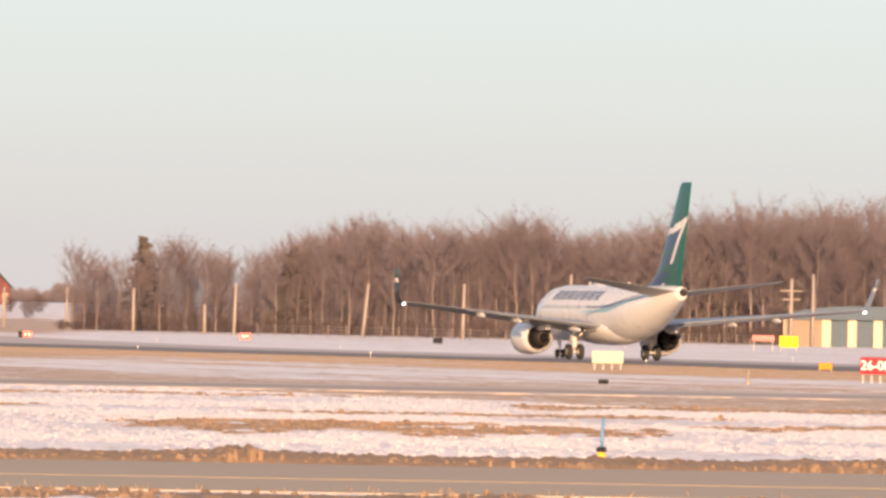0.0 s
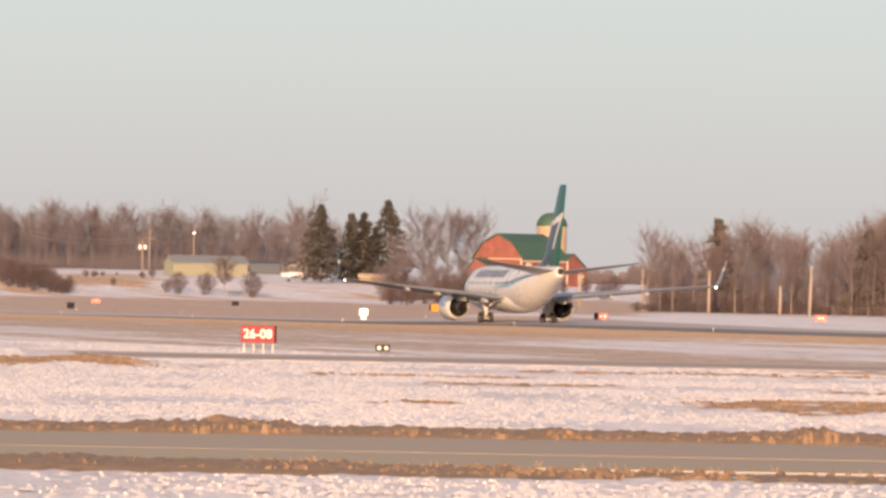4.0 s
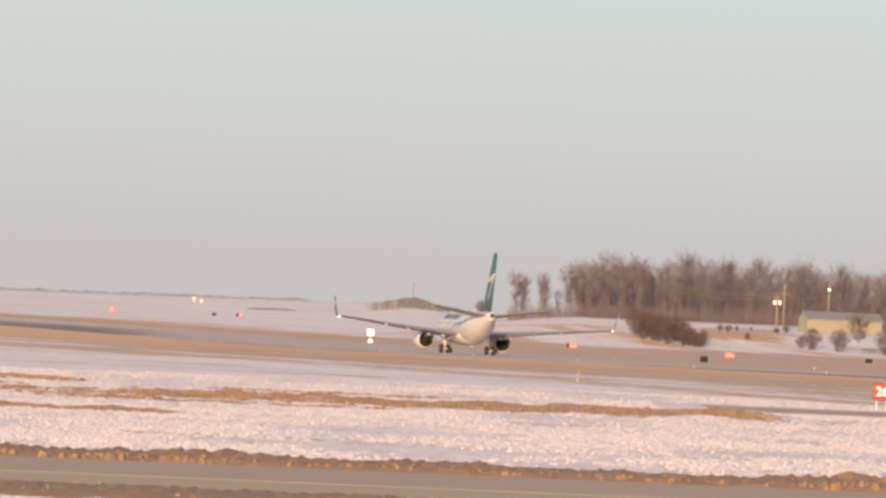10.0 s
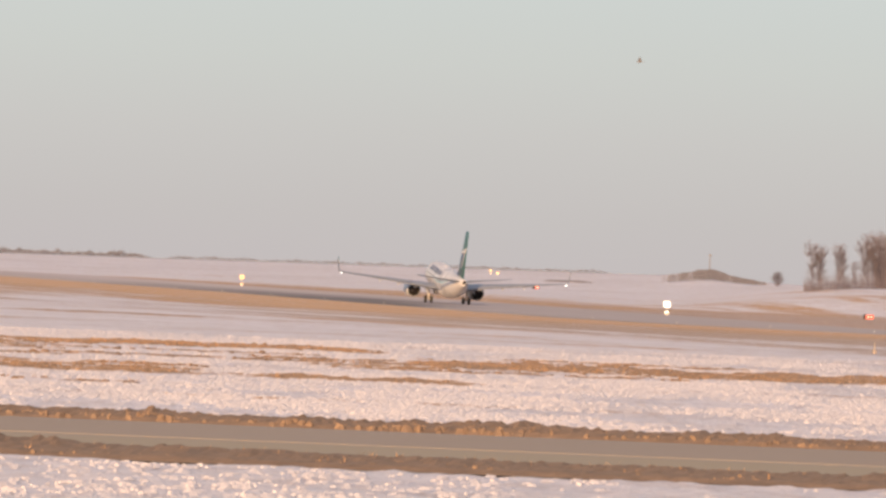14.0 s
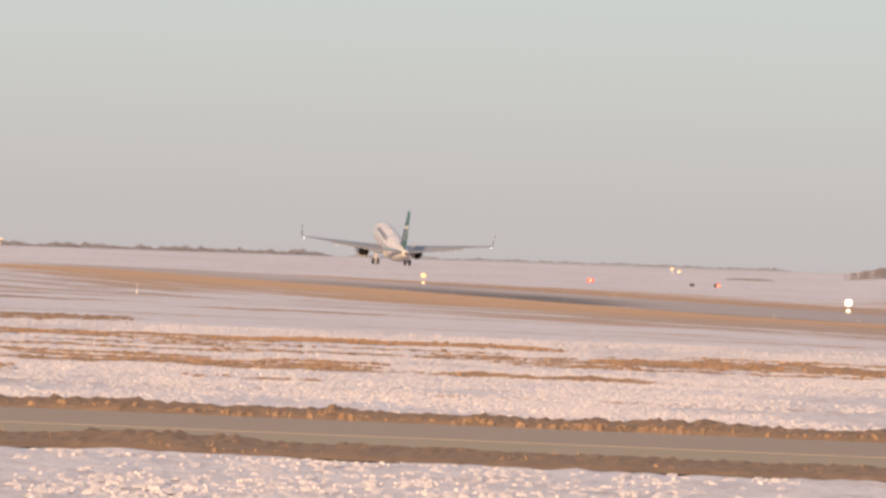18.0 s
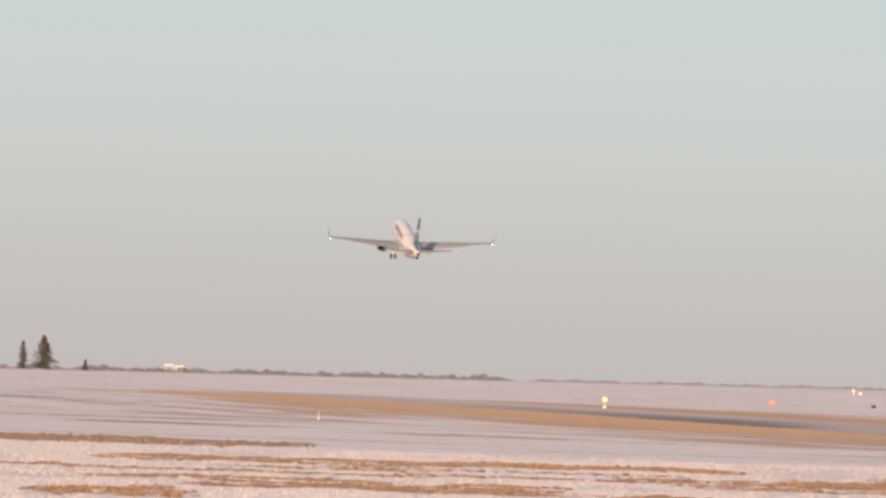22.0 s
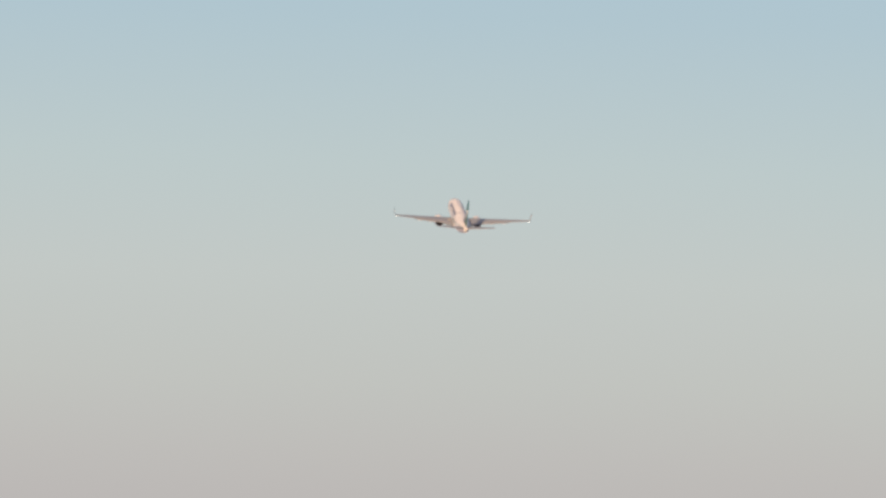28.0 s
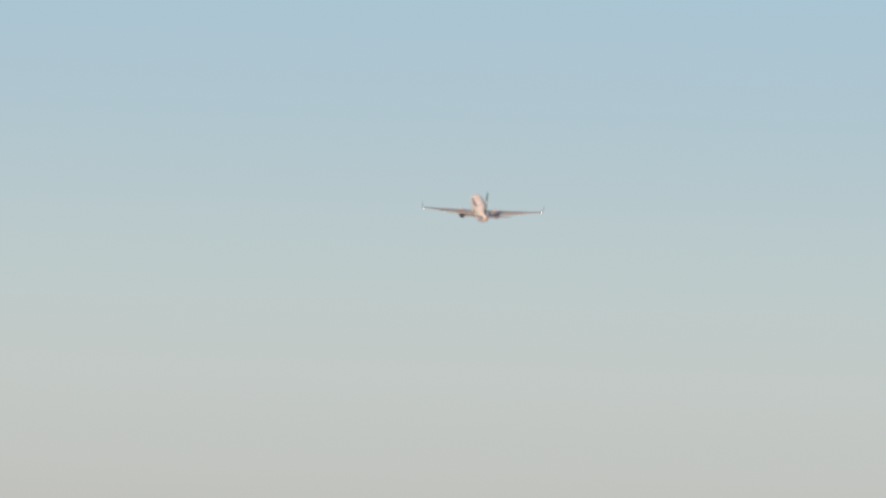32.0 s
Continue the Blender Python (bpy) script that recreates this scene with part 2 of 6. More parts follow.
def asphalt_material(name, dark, lite, dusting, drift=None, banks=None, silt=False):
    n = Nodes(name)
    big = n.noise(0.05, detail=5.0, stretch=(1, 0.5, 1))
    fine = n.noise(3.0, detail=3.0)
    col = n.mix(n.math("MULTIPLY_ADD", fine, 0.3, n.math("MULTIPLY", big, 0.7)), dark, lite)
    col = n.mix(n.math("MULTIPLY", n.step(n.noise(0.025, detail=6.0, rough=0.65), 0.56, 0.68), dusting), col, (0.74, 0.70, 0.70))
    if drift:   # snow blown over the far side
        s_ = n.along(math.sin(HEADING), math.cos(HEADING))
        middle = n.math("MULTIPLY", n.step(s_, 860, 1060), n.math("SUBTRACT", 1.0, n.step(s_, 1330, 1560)))     # most lies along the middle stretch
        far = n.step(n.math("MULTIPLY_ADD", middle, 24.0, n.math("MULTIPLY_ADD", big, 26.0, n.along(math.cos(HEADING), -math.sin(HEADING)))), drift, drift + 16)
        col = n.mix(n.math("MULTIPLY", far, n.math("MULTIPLY_ADD", fine, 0.5, 0.35)), col, (0.66, 0.58, 0.55))
    if banks:   # snow and grit creeping in over both edges
        v = n.math("MULTIPLY_ADD", n.math("SUBTRACT", n.noise(0.11, detail=6.0, rough=0.65, stretch=(0.35, 1, 1)), 0.5), 30.0, n.along(math.sin(radians(1.7)), math.cos(radians(1.7))))
        inside = n.math("MULTIPLY", n.step(v, banks[0], banks[0] + 9), n.math("SUBTRACT", 1.0, n.step(v, banks[1] - 9, banks[1])))
        col = n.mix(inside, (0.50, 0.43, 0.385), col)
    if drift:   # the far end lies under thin snow
        end = n.step(n.math("MULTIPLY_ADD", big, 500.0, n.along(math.sin(HEADING), math.cos(HEADING))), 1650, 2250)
        col = n.mix(n.math("MULTIPLY", end, 0.75), col, (0.60, 0.52, 0.49))
    if silt:    # yellow-green grass silt washed over the near half
        v = n.math("MULTIPLY_ADD", n.math("SUBTRACT", n.noise(0.35, detail=5.0, rough=0.6), 0.5), 5.0, n.along(math.sin(radians(1.7)), math.cos(radians(1.7))))
        u = n.along(math.cos(radians(1.7)), -math.sin(radians(1.7)))
        wash = n.math("MULTIPLY", n.math("SUBTRACT", 1.0, n.step(v, 133.5, 138.5)), n.math("SUBTRACT", 1.0, n.math("MULTIPLY", n.step(u, 2, 13), 0.75)))
        col = n.mix(n.math("MULTIPLY", wash, n.math("MULTIPLY_ADD", n.noise(0.9, detail=4.0), 0.7, 0.2)), col, (0.41, 0.35, 0.215))
    n.bump(fine, 0.3, 0.02)
    return n.done(col, 0.75)


M = {}
M["ground"] = ground_material()
M["runway"] = asphalt_material("runway_asphalt", (0.105, 0.095, 0.092), (0.175, 0.155, 0.148), 0.45, 226)
M["taxiway"] = asphalt_material("taxiway_asphalt", (0.33, 0.265, 0.20), (0.42, 0.34, 0.255), 0.0, silt=True)
M["apron"] = asphalt_material("apron_asphalt", (0.30, 0.24, 0.20), (0.38, 0.31, 0.265), 0.5, None, (372, 402))


def line_material():
    """Yellow paint, worn down to the asphalt further along."""
    n = Nodes("yellow_line_paint")
    u = n.math("MULTIPLY_ADD", n.noise(0.3, detail=4.0), 8.0, n.along(math.cos(radians(1.7)), -math.sin(radians(1.7))))
    left = n.math("MULTIPLY_ADD", n.step(u, 6, 18), 0.85, 0.15)
    return n.done(n.mix(n.math("MULTIPLY", left, n.math("MULTIPLY_ADD", n.noise(2.5), 0.6, 0.5)), (0.34, 0.285, 0.215), (0.46, 0.335, 0.17)), 0.7)


M["yellow_line"] = line_material()
M["clod"] = plain("frozen_turf", (0.29, 0.20, 0.132), 0.95, vary=0.4, scale=2.5, grain=9)
M["white_paint"] = plain("aircraft_white", (0.62, 0.63, 0.65), 0.28, vary=0.04, scale=0.5)
M["grey_paint"] = plain("aircraft_grey", (0.23, 0.25, 0.29), 0.35, vary=0.08, scale=0.7)
M["green"] = plain("tail_green", (0.009, 0.095, 0.092), 0.3, vary=0.1)
M["blue"] = plain("tail_blue", (0.03, 0.07, 0.17), 0.3, vary=0.1)
M["tyre"] = plain("tyre_rubber", (0.02, 0.02, 0.022), 0.8)
M["metal"] = plain("bare_metal", (0.55, 0.54, 0.53), 0.35, 0.9)
M["dark_metal"] = plain("sooty_metal", (0.05, 0.045, 0.045), 0.5, 0.6)
M["strobe"] = glow("tip_light", (1.0, 0.95, 0.85), 5.0)
M["bark"] = plain("bark", (0.25, 0.213, 0.21), 0.9, vary=0.3, scale=0.5)
M["twigs"] = plain("bare_twigs", (0.162, 0.133, 0.148), 0.9, vary=0.35, scale=0.3)
M["needles"] = plain("spruce_needles", (0.062, 0.060, 0.058), 0.9, vary=0.35, scale=0.6)


# ---- the lie of the land ----
def profile(d, pts):
    return float(np.interp(d, [p[0] for p in pts], [p[1] for p in pts]))


def smooth(v, lo, hi):
    u = min(1.0, max(0.0, (v - lo) / (hi - lo)))
    return u * u * (3 - 2 * u)


NEAR = [(0, -1.75), (90, -2.15), (120, -2.28), (155, -2.28), (250, -2.62), (420, -2.98), (640, -3.05), (745, -3.22), (900, -3.6)]
OPEN_FIELD = NEAR + [(1190, -4.2), (1280, -4.25), (1440, -3.9), (1640, -3.38), (1750, -3.2), (2150, -2.4), (2500, -2.1), (3000, 2.7), (3500, 3.2), (4800, 1.0)]
SNOW_HILL = NEAR + [(1190, -4.2), (1280, -4.25), (1440, -3.8), (1570, -3.3), (1630, -2.7), (1690, -0.1), (1800, 0.7), (1900, 1.7), (2400, 2.4), (4800, 1.0)]
WOOD_SIDE = NEAR[:-1] + [(900, -3.4), (1000, -3.1), (1130, -2.75), (1400, -2.6), (1560, -2.2), (1660, -0.3), (1760, 0.2), (2200, 0.6), (4800, 1.0)]


def land(x, y):
    """Height of the ground."""
    d, az = math.hypot(x, y), math.degrees(math.atan2(x, y))
    z = profile(d, OPEN_FIELD) + 0.36 * max(-6.0, min(3.0, az + 2.5)) * smooth(d, 2500, 3050)
    u = smooth(az, 0.5, 1.9)
    if u > 0:
        z += u * (profile(d, SNOW_HILL) - z)
    u = smooth(az, 4.35, 5.1)
    if u > 0:
        z += u * (profile(d, WOOD_SIDE) - z)
    z += 2.2 * math.exp(-((az - 0.9) / 0.17) ** 2) * smooth(d, 2700, 2950)
    return EYE + z


def along_runway(s, o):
    """Ground point s metres along the runway and o metres to the right of the tripod."""
    return (s * math.sin(HEADING) + o * math.cos(HEADING), s * math.cos(HEADING) - o * math.sin(HEADING))


def bearing(az, d, up=0.0):
    x, y = d * math.sin(radians(az)), d * math.cos(radians(az))
    return Vector((x, y, land(x, y) + up))


def mesh_from(name, verts, faces, material, smooth_faces=False):
    me = bpy.data.meshes.new(name)
    me.from_pydata([tuple(v) for v in verts], [], faces)
    for m in (material if isinstance(material, (list, tuple)) else [material]):
        me.materials.append(m)
    if smooth_faces:
        me.polygons.foreach_set("use_smooth", [True] * len(me.polygons))
    me.update()
    return me


def part(name, bm, material, parent, label=""):
    """Link a bmesh, or a ready mesh, as one mesh object under a thing or a part."""
    if isinstance(bm, bpy.types.Mesh):
        me = bm
    else:
        me = bpy.data.meshes.new(name)
        bm.to_mesh(me)
        bm.free()
        me.materials.append(material)
    ob = new(name, me)
    ob.parent = parent
    return tagged(ob, label)


def thing(name, label, category, at=(0, 0, 0), turn=0.0, group="", kind=""):
    ob = new(name)
    ob.matrix_basis = pose(*at, 0, 0, turn)
    return tagged(ob, label, category, group, kind)


# streaks of dry grass left bare on the near field: bearings, distances, share of cover
STREAKS = [(6.0, 9.2, 216, 20, 0.75), (6.4, 8.2, 232, 7, 0.8), (4.5, 5.7, 272, 6, 0.6), (-0.75, 2.95, 341, 32, 0.95), (-0.3, 1.2, 372, 8, 0.6), (-1.6, -0.42, 259, 8, 0.9),
           (-2.6, -0.9, 400, 26, 0.6), (-2.55, -1.9, 282, 5, 0.7), (-4.6, -2.5, 371, 13, 0.85), (-5.4, -3.35, 500, 42, 1.0), (-4.75, -3.5, 780, 45, 0.9), (-5.2, -3.5, 1010, 60, 0.8),
           (-4.0, -1.9, 272, 6, 0.7), (-5.0, -4.05, 225, 12, 0.75), (2.0, 3.0, 352, 10, 0.6), (8.2, 10.8, 300, 12, 0.6), (5.0, 7.5, 330, 10, 0.5), (-6.4, -4.7, 320, 10, 0.7), (9.4, 11.4, 240, 10, 0.6),
           (-2.6, -0.9, 392, 14, 0.8), (-1.8, 0.2, 336, 7, 0.75), (-1.35, -0.5, 311, 6, 0.8), (-2.6, -1.9, 283, 6, 0.7), (-2.35, -1.95, 259, 5, 0.6),
           (-5.2, -3.8, 490, 34, 0.8), (-4.5, -2.0, 393, 13, 0.85), (-4.8, -3.4, 315, 6, 0.7), (-4.9, -4.0, 232, 22, 0.75), (-4.1, -2.0, 262, 10, 0.75), (-3.6, -2.6, 313, 5, 0.7),
           (-3.0, -1.8, 686, 20, 0.7), (3.9, 5.2, 300, 7, 0.55), (4.2, 4.9, 212, 6, 0.55), (6.8, 9.6, 265, 6, 0.6), (-3.3, -2.2, 222, 5, 0.5),
           (-3.4, -1.2, 352, 7, 0.75), (-2.9, -0.6, 323, 6, 0.7), (-1.2, 0.9, 301, 6, 0.65), (-3.9, -2.7, 338, 7, 0.75), (-0.2, 1.7, 318, 6, 0.65), (-4.6, -3.0, 287, 6, 0.7)]


def grass_at(az, d):
    """Share of dry grass in the near streaks."""
    best = 0.0
    for a0, a1, dc, dd, share in STREAKS:
        if a0 - 0.3 < az < a1 + 0.3 and abs(d - dc) < 2.2 * dd:
            wob = dd * 0.9 * noise.noise((az * 1.7, dc, 3.0)) + dd * 0.35 * noise.noise((az * 6.0, dc, 8.0))
            across = 1 - smooth(abs(d - dc - wob) / (dd * (0.75 + 0.5 * noise.noise((az * 2.3, dc, 1.0)))), 0.4, 1.15)
            across *= 0.55 + 0.9 * max(-0.5, noise.noise((az * d * 0.02, d * 0.5, 2.0))) + 0.5 * noise.noise((az * d * 0.09, d * 1.3, 6.0))
            best = max(best, share * 1.15 * across * smooth(az, a0 - 0.2, a0 + 0.25) * (1 - smooth(az, a1 - 0.25, a1 + 0.2)))
    return best


BED_S, BED_C = math.sin(radians(1.7)), math.cos(radians(1.7))


def build_ground():
    rings = [0.0, 20, 40, 60, 80]
    d = 88.0
    while d < 4750:
        rings.append(d)
        d += 0.5 if d < 155 else 0.36 if d < 300 else 1.0 if d < 430 else 5.0 if d < 900 else 12.0 if d < 3200 else 120.0
    azs = list(np.arange(-178, -8, 5.0)) + list(np.arange(-7.6, 11.6, 0.06)) + list(np.arange(12, 178, 5.0)) + [182.0]
    verts, faces, cover = [], [], []
    for d in rings:
        level = land(0.0, d)
        rough = 0.05 * smooth(d, 86, 96) * (1 - smooth(d, 500, 900))
        for a in azs:
            x, y = d * math.sin(radians(a)), d * math.cos(radians(a))
            z = level if d < 740 else land(x, y)
            g = 0.0
            v, u = x * BED_S + y * BED_C, x * BED_C - y * BED_S
            if -8 < a < 12 and (126.5 < v < 150.6 or (u > 8 and 366.5 < v < 407.5)):
                z -= 0.015     # bed of the taxiways
            elif -8 < a < 12 and d < 1200:
                g = grass_at(a, d)
                if rough:
                    z += rough * (0.8 * noise.noise((x * 2.6, y * 1.7, 0)) + 0.6 * noise.noise((x * 0.8, y * 0.45, 7))) - 0.02
                    z += g * (0.05 + 0.09 * max(0.0, noise.noise((x * 2.3, y * 0.8, 4))))
            verts.append((x, y, z))
            cover.append(g)
    w = len(azs)
    for i in range(len(rings) - 1):
        for j in range(w - 1):
            faces.append((i * w + j, i * w + j + 1, (i + 1) * w + j + 1, (i + 1) * w + j))
    me = mesh_from("ground", verts, faces, M["ground"], True)
    me.attributes.new("grass", "FLOAT", "POINT").data.foreach_set("value", cover)
    tagged(new("ground", me), "snow-covered airfield ground with patches of dry brown grass", "ground", kind="structure")


def strip(name, rows, material, label, category):
    """A paved strip that lies on the land: rows of points across it."""
    down = lambda p: (p[0], p[1], p[2] - 0.5)
    rows = [[down(r[0]), *r, down(r[-1])] for r in rows]
    w = len(rows[0])
    verts = [p for r in rows for p in r]
    faces = [(i * w + j, i * w + j + 1, (i + 1) * w + j + 1, (i + 1) * w + j) for i in range(len(rows) - 1) for j in range(w - 1)]
    ob = new(name, mesh_from(name, verts, faces, material))
    return tagged(ob, label, category, kind="structure")


def on_land(x, y, up):
    return (x, y, land(x, y) + up)


def cross_point(u, v):
    """u metres to the right and v metres ahead, in the near taxiway's axes."""
    a = radians(1.7)
    return (u * math.cos(a) + v * math.sin(a), -u * math.sin(a) + v * math.cos(a))


build_ground()
strip("runway", [[on_land(*along_runway(s, OFFSET + o), 0.03) for o in (-22.5, -11, 0, 11, 22.5)] for s in range(-300, 2420, 12)],
      M["runway"], "long dark asphalt runway with thin blown snow", "runway")
strip("taxiway", [[on_land(*cross_point(u, v), 0.0) for v in np.linspace(127, 150, 6)] for u in range(-260, 261, 8)],
      M["taxiway"], "grey-brown asphalt taxiway cleared of snow", "taxiway")
strip("taxiway_centre_line", [[on_land(*cross_point(u, v), 0.004) for v in (136.8, 137.25)] for u in range(-260, 261, 8)],
      M["yellow_line"], "worn yellow centre line painted on the taxiway", "marking")
strip("taxiway_branch", [[on_land(*cross_point(u, v), 0.0) for v in np.linspace(366, 408, 8)] for u in range(6, 300, 8)],
      M["apron"], "grey asphalt taxiway branch dusted with snow", "taxiway")


# ---- mesh helpers ----
def loft(sections, closed_ends=True):
    """A skin over rings of points, all of one length."""
    bm = bmesh.new()
    rings = [[bm.verts.new(p) for p in ring] for ring in sections]
    n = len(rings[0])
    for a, b in zip(rings, rings[1:]):
        for i in range(n):
            f = bm.faces.new((a[i], a[(i + 1) % n], b[(i + 1) % n], b[i]))
            f.smooth = True
    if closed_ends:
        bm.faces.new(rings[0][::-1])
        bm.faces.new(rings[-1])
    bmesh.ops.recalc_face_normals(bm, faces=bm.faces)
    return bm


def lathe(profile_pts, axis="x", at=(0, 0, 0), n=24, ends=False):
    """Turn (along, radius) pairs round an axis."""
    rings = []
    for a, r in profile_pts:
        ring = []
        for i in range(n):
            c, s = math.cos(2 * math.pi * i / n) * r, math.sin(2 * math.pi * i / n) * r
            p = {"x": (a, c, s), "y": (c, a, s), "z": (c, s, a)}[axis]
            ring.append((p[0] + at[0], p[1] + at[1], p[2] + at[2]))
        rings.append(ring)
    return loft(rings, ends)


def box(size, at=(0, 0, 0), bevel=0.0):
    bm = bmesh.new()
    bmesh.ops.create_cube(bm, size=1.0)
    bmesh.ops.scale(bm, vec=size, verts=bm.verts)
    bmesh.ops.translate(bm, vec=at, verts=bm.verts)
    if bevel:
        bmesh.ops.bevel(bm, geom=bm.edges[:], offset=bevel, segments=1, affect="EDGES")
    return bm


def tube(a, b, ra, rb, n=8):
    """A tapered round bar from a to b."""
    a, b = Vector(a), Vector(b)
    z = (b - a).normalized()
    x = z.orthogonal().normalized()
    y = z.cross(x)
    ring = lambda c, r: [tuple(c + (x * math.cos(2 * math.pi * i / n) + y * math.sin(2 * math.pi * i / n)) * r) for i in range(n)]
    return loft([ring(a, ra), ring(b, rb)])


def prism(outline, depth, axis="y", at=0.0):
    """A flat outline of (u, v) pushed out by depth. axis y: u, v are x, z; axis x: y, z; axis z: x, y."""
    bm = bmesh.new()
    def p(u, v, w):
        return {"y": (u, w, v), "x": (w, u, v), "z": (u, v, w)}[axis]
    a = [bm.verts.new(p(u, v, at - depth / 2)) for u, v in outline]
    b = [bm.verts.new(p(u, v, at + depth / 2)) for u, v in outline]
    bm.faces.new(a)
    bm.faces.new(b[::-1])
    for i in range(len(a)):
        bm.faces.new((a[i], b[i], b[(i + 1) % len(b)], a[(i + 1) % len(a)]))
    bmesh.ops.recalc_face_normals(bm, faces=bm.faces)
    return bm


def merge(*bms):
    out = bmesh.new()
    for b in bms:
        me = bpy.data.meshes.new("tmp")
        b.to_mesh(me)
        b.free()
        out.from_mesh(me)
        bpy.data.meshes.remove(me)
    return out


# ---- the airliner: x towards the nose, y to its left, z up, origin on the ground under the main wheels ----
NOSE = 16.6
BODY = [(0.0, 2.72, 0.06, 0.06), (0.35, 2.76, 0.48, 0.45), (0.9, 2.84, 0.82, 0.80), (1.8, 2.98, 1.22, 1.22), (3.0, 3.14, 1.55, 1.62),
        (4.6, 3.27, 1.79, 1.90), (6.2, 3.30, 1.88, 2.00), (12.0, 3.30, 1.88, 2.00), (17.0, 3.30, 1.88, 2.00), (20.8, 3.31, 1.88, 1.99),
        (22.5, 3.38, 1.86, 1.91), (24.2, 3.53, 1.77, 1.76), (26.0, 3.78, 1.58, 1.53), (27.8, 4.07, 1.31, 1.27), (29.4, 4.35, 1.02, 1.0),
        (30.8, 4.58, 0.74, 0.75), (31.9, 4.75, 0.48, 0.53), (32.5, 4.84, 0.30, 0.36)]


def body_at(d):
    return [float(np.interp(d, [b[0] for b in BODY], [b[k] for b in BODY])) for k in (1, 2, 3)]


def skin(d, ang, lift=0.0):
    """Point of the fuselage skin: d metres behind the nose, ang degrees up from the left side."""
    z, w, h = body_at(d)
    return (NOSE - d, (w + lift) * math.cos(radians(ang)), z + (h + lift) * math.sin(radians(ang)))


def skin_patch(corners, lift=0.012, steps=6, slant=0.0):
    """A thin painted film on the fuselage; corners: rows of (d, low angle, high angle)."""
    bm = bmesh.new()
    grid = []
    for d, lo, hi in corners:
        grid.append([bm.verts.new(skin(d + slant * k / steps, lo + (hi - lo) * k / steps, lift)) for k in range(steps + 1)])
    for a, b in zip(grid, grid[1:]):
        for k in range(steps):
            f = bm.faces.new((a[k], a[k + 1], b[k + 1], b[k]))
            f.smooth = True
    return bm


def mirror(pts):
    return [(x, -y, z) for x, y, z in pts]


def foil(le, te, y, z, thick, vertical=False):
    """An aerofoil ring between the leading and the trailing edge (metres behind the nose)."""
    ring = []
    for u, t in [(0, 0), (0.03, 0.5), (0.12, 0.85), (0.32, 1), (0.6, 0.72), (0.85, 0.3), (1, 0.04)]:
        ring.append((u, t * 0.6))
    for u, t in [(1, -0.04), (0.85, -0.2), (0.6, -0.5), (0.32, -0.75), (0.12, -0.7), (0.03, -0.45)]:
        ring.append((u, t * 0.5))
    c = te - le
    if vertical:
        return [(NOSE - le - u * c, y + t * thick, z) for u, t in ring]
    return [(NOSE - le - u * c, y, z + t * thick) for u, t in ring]


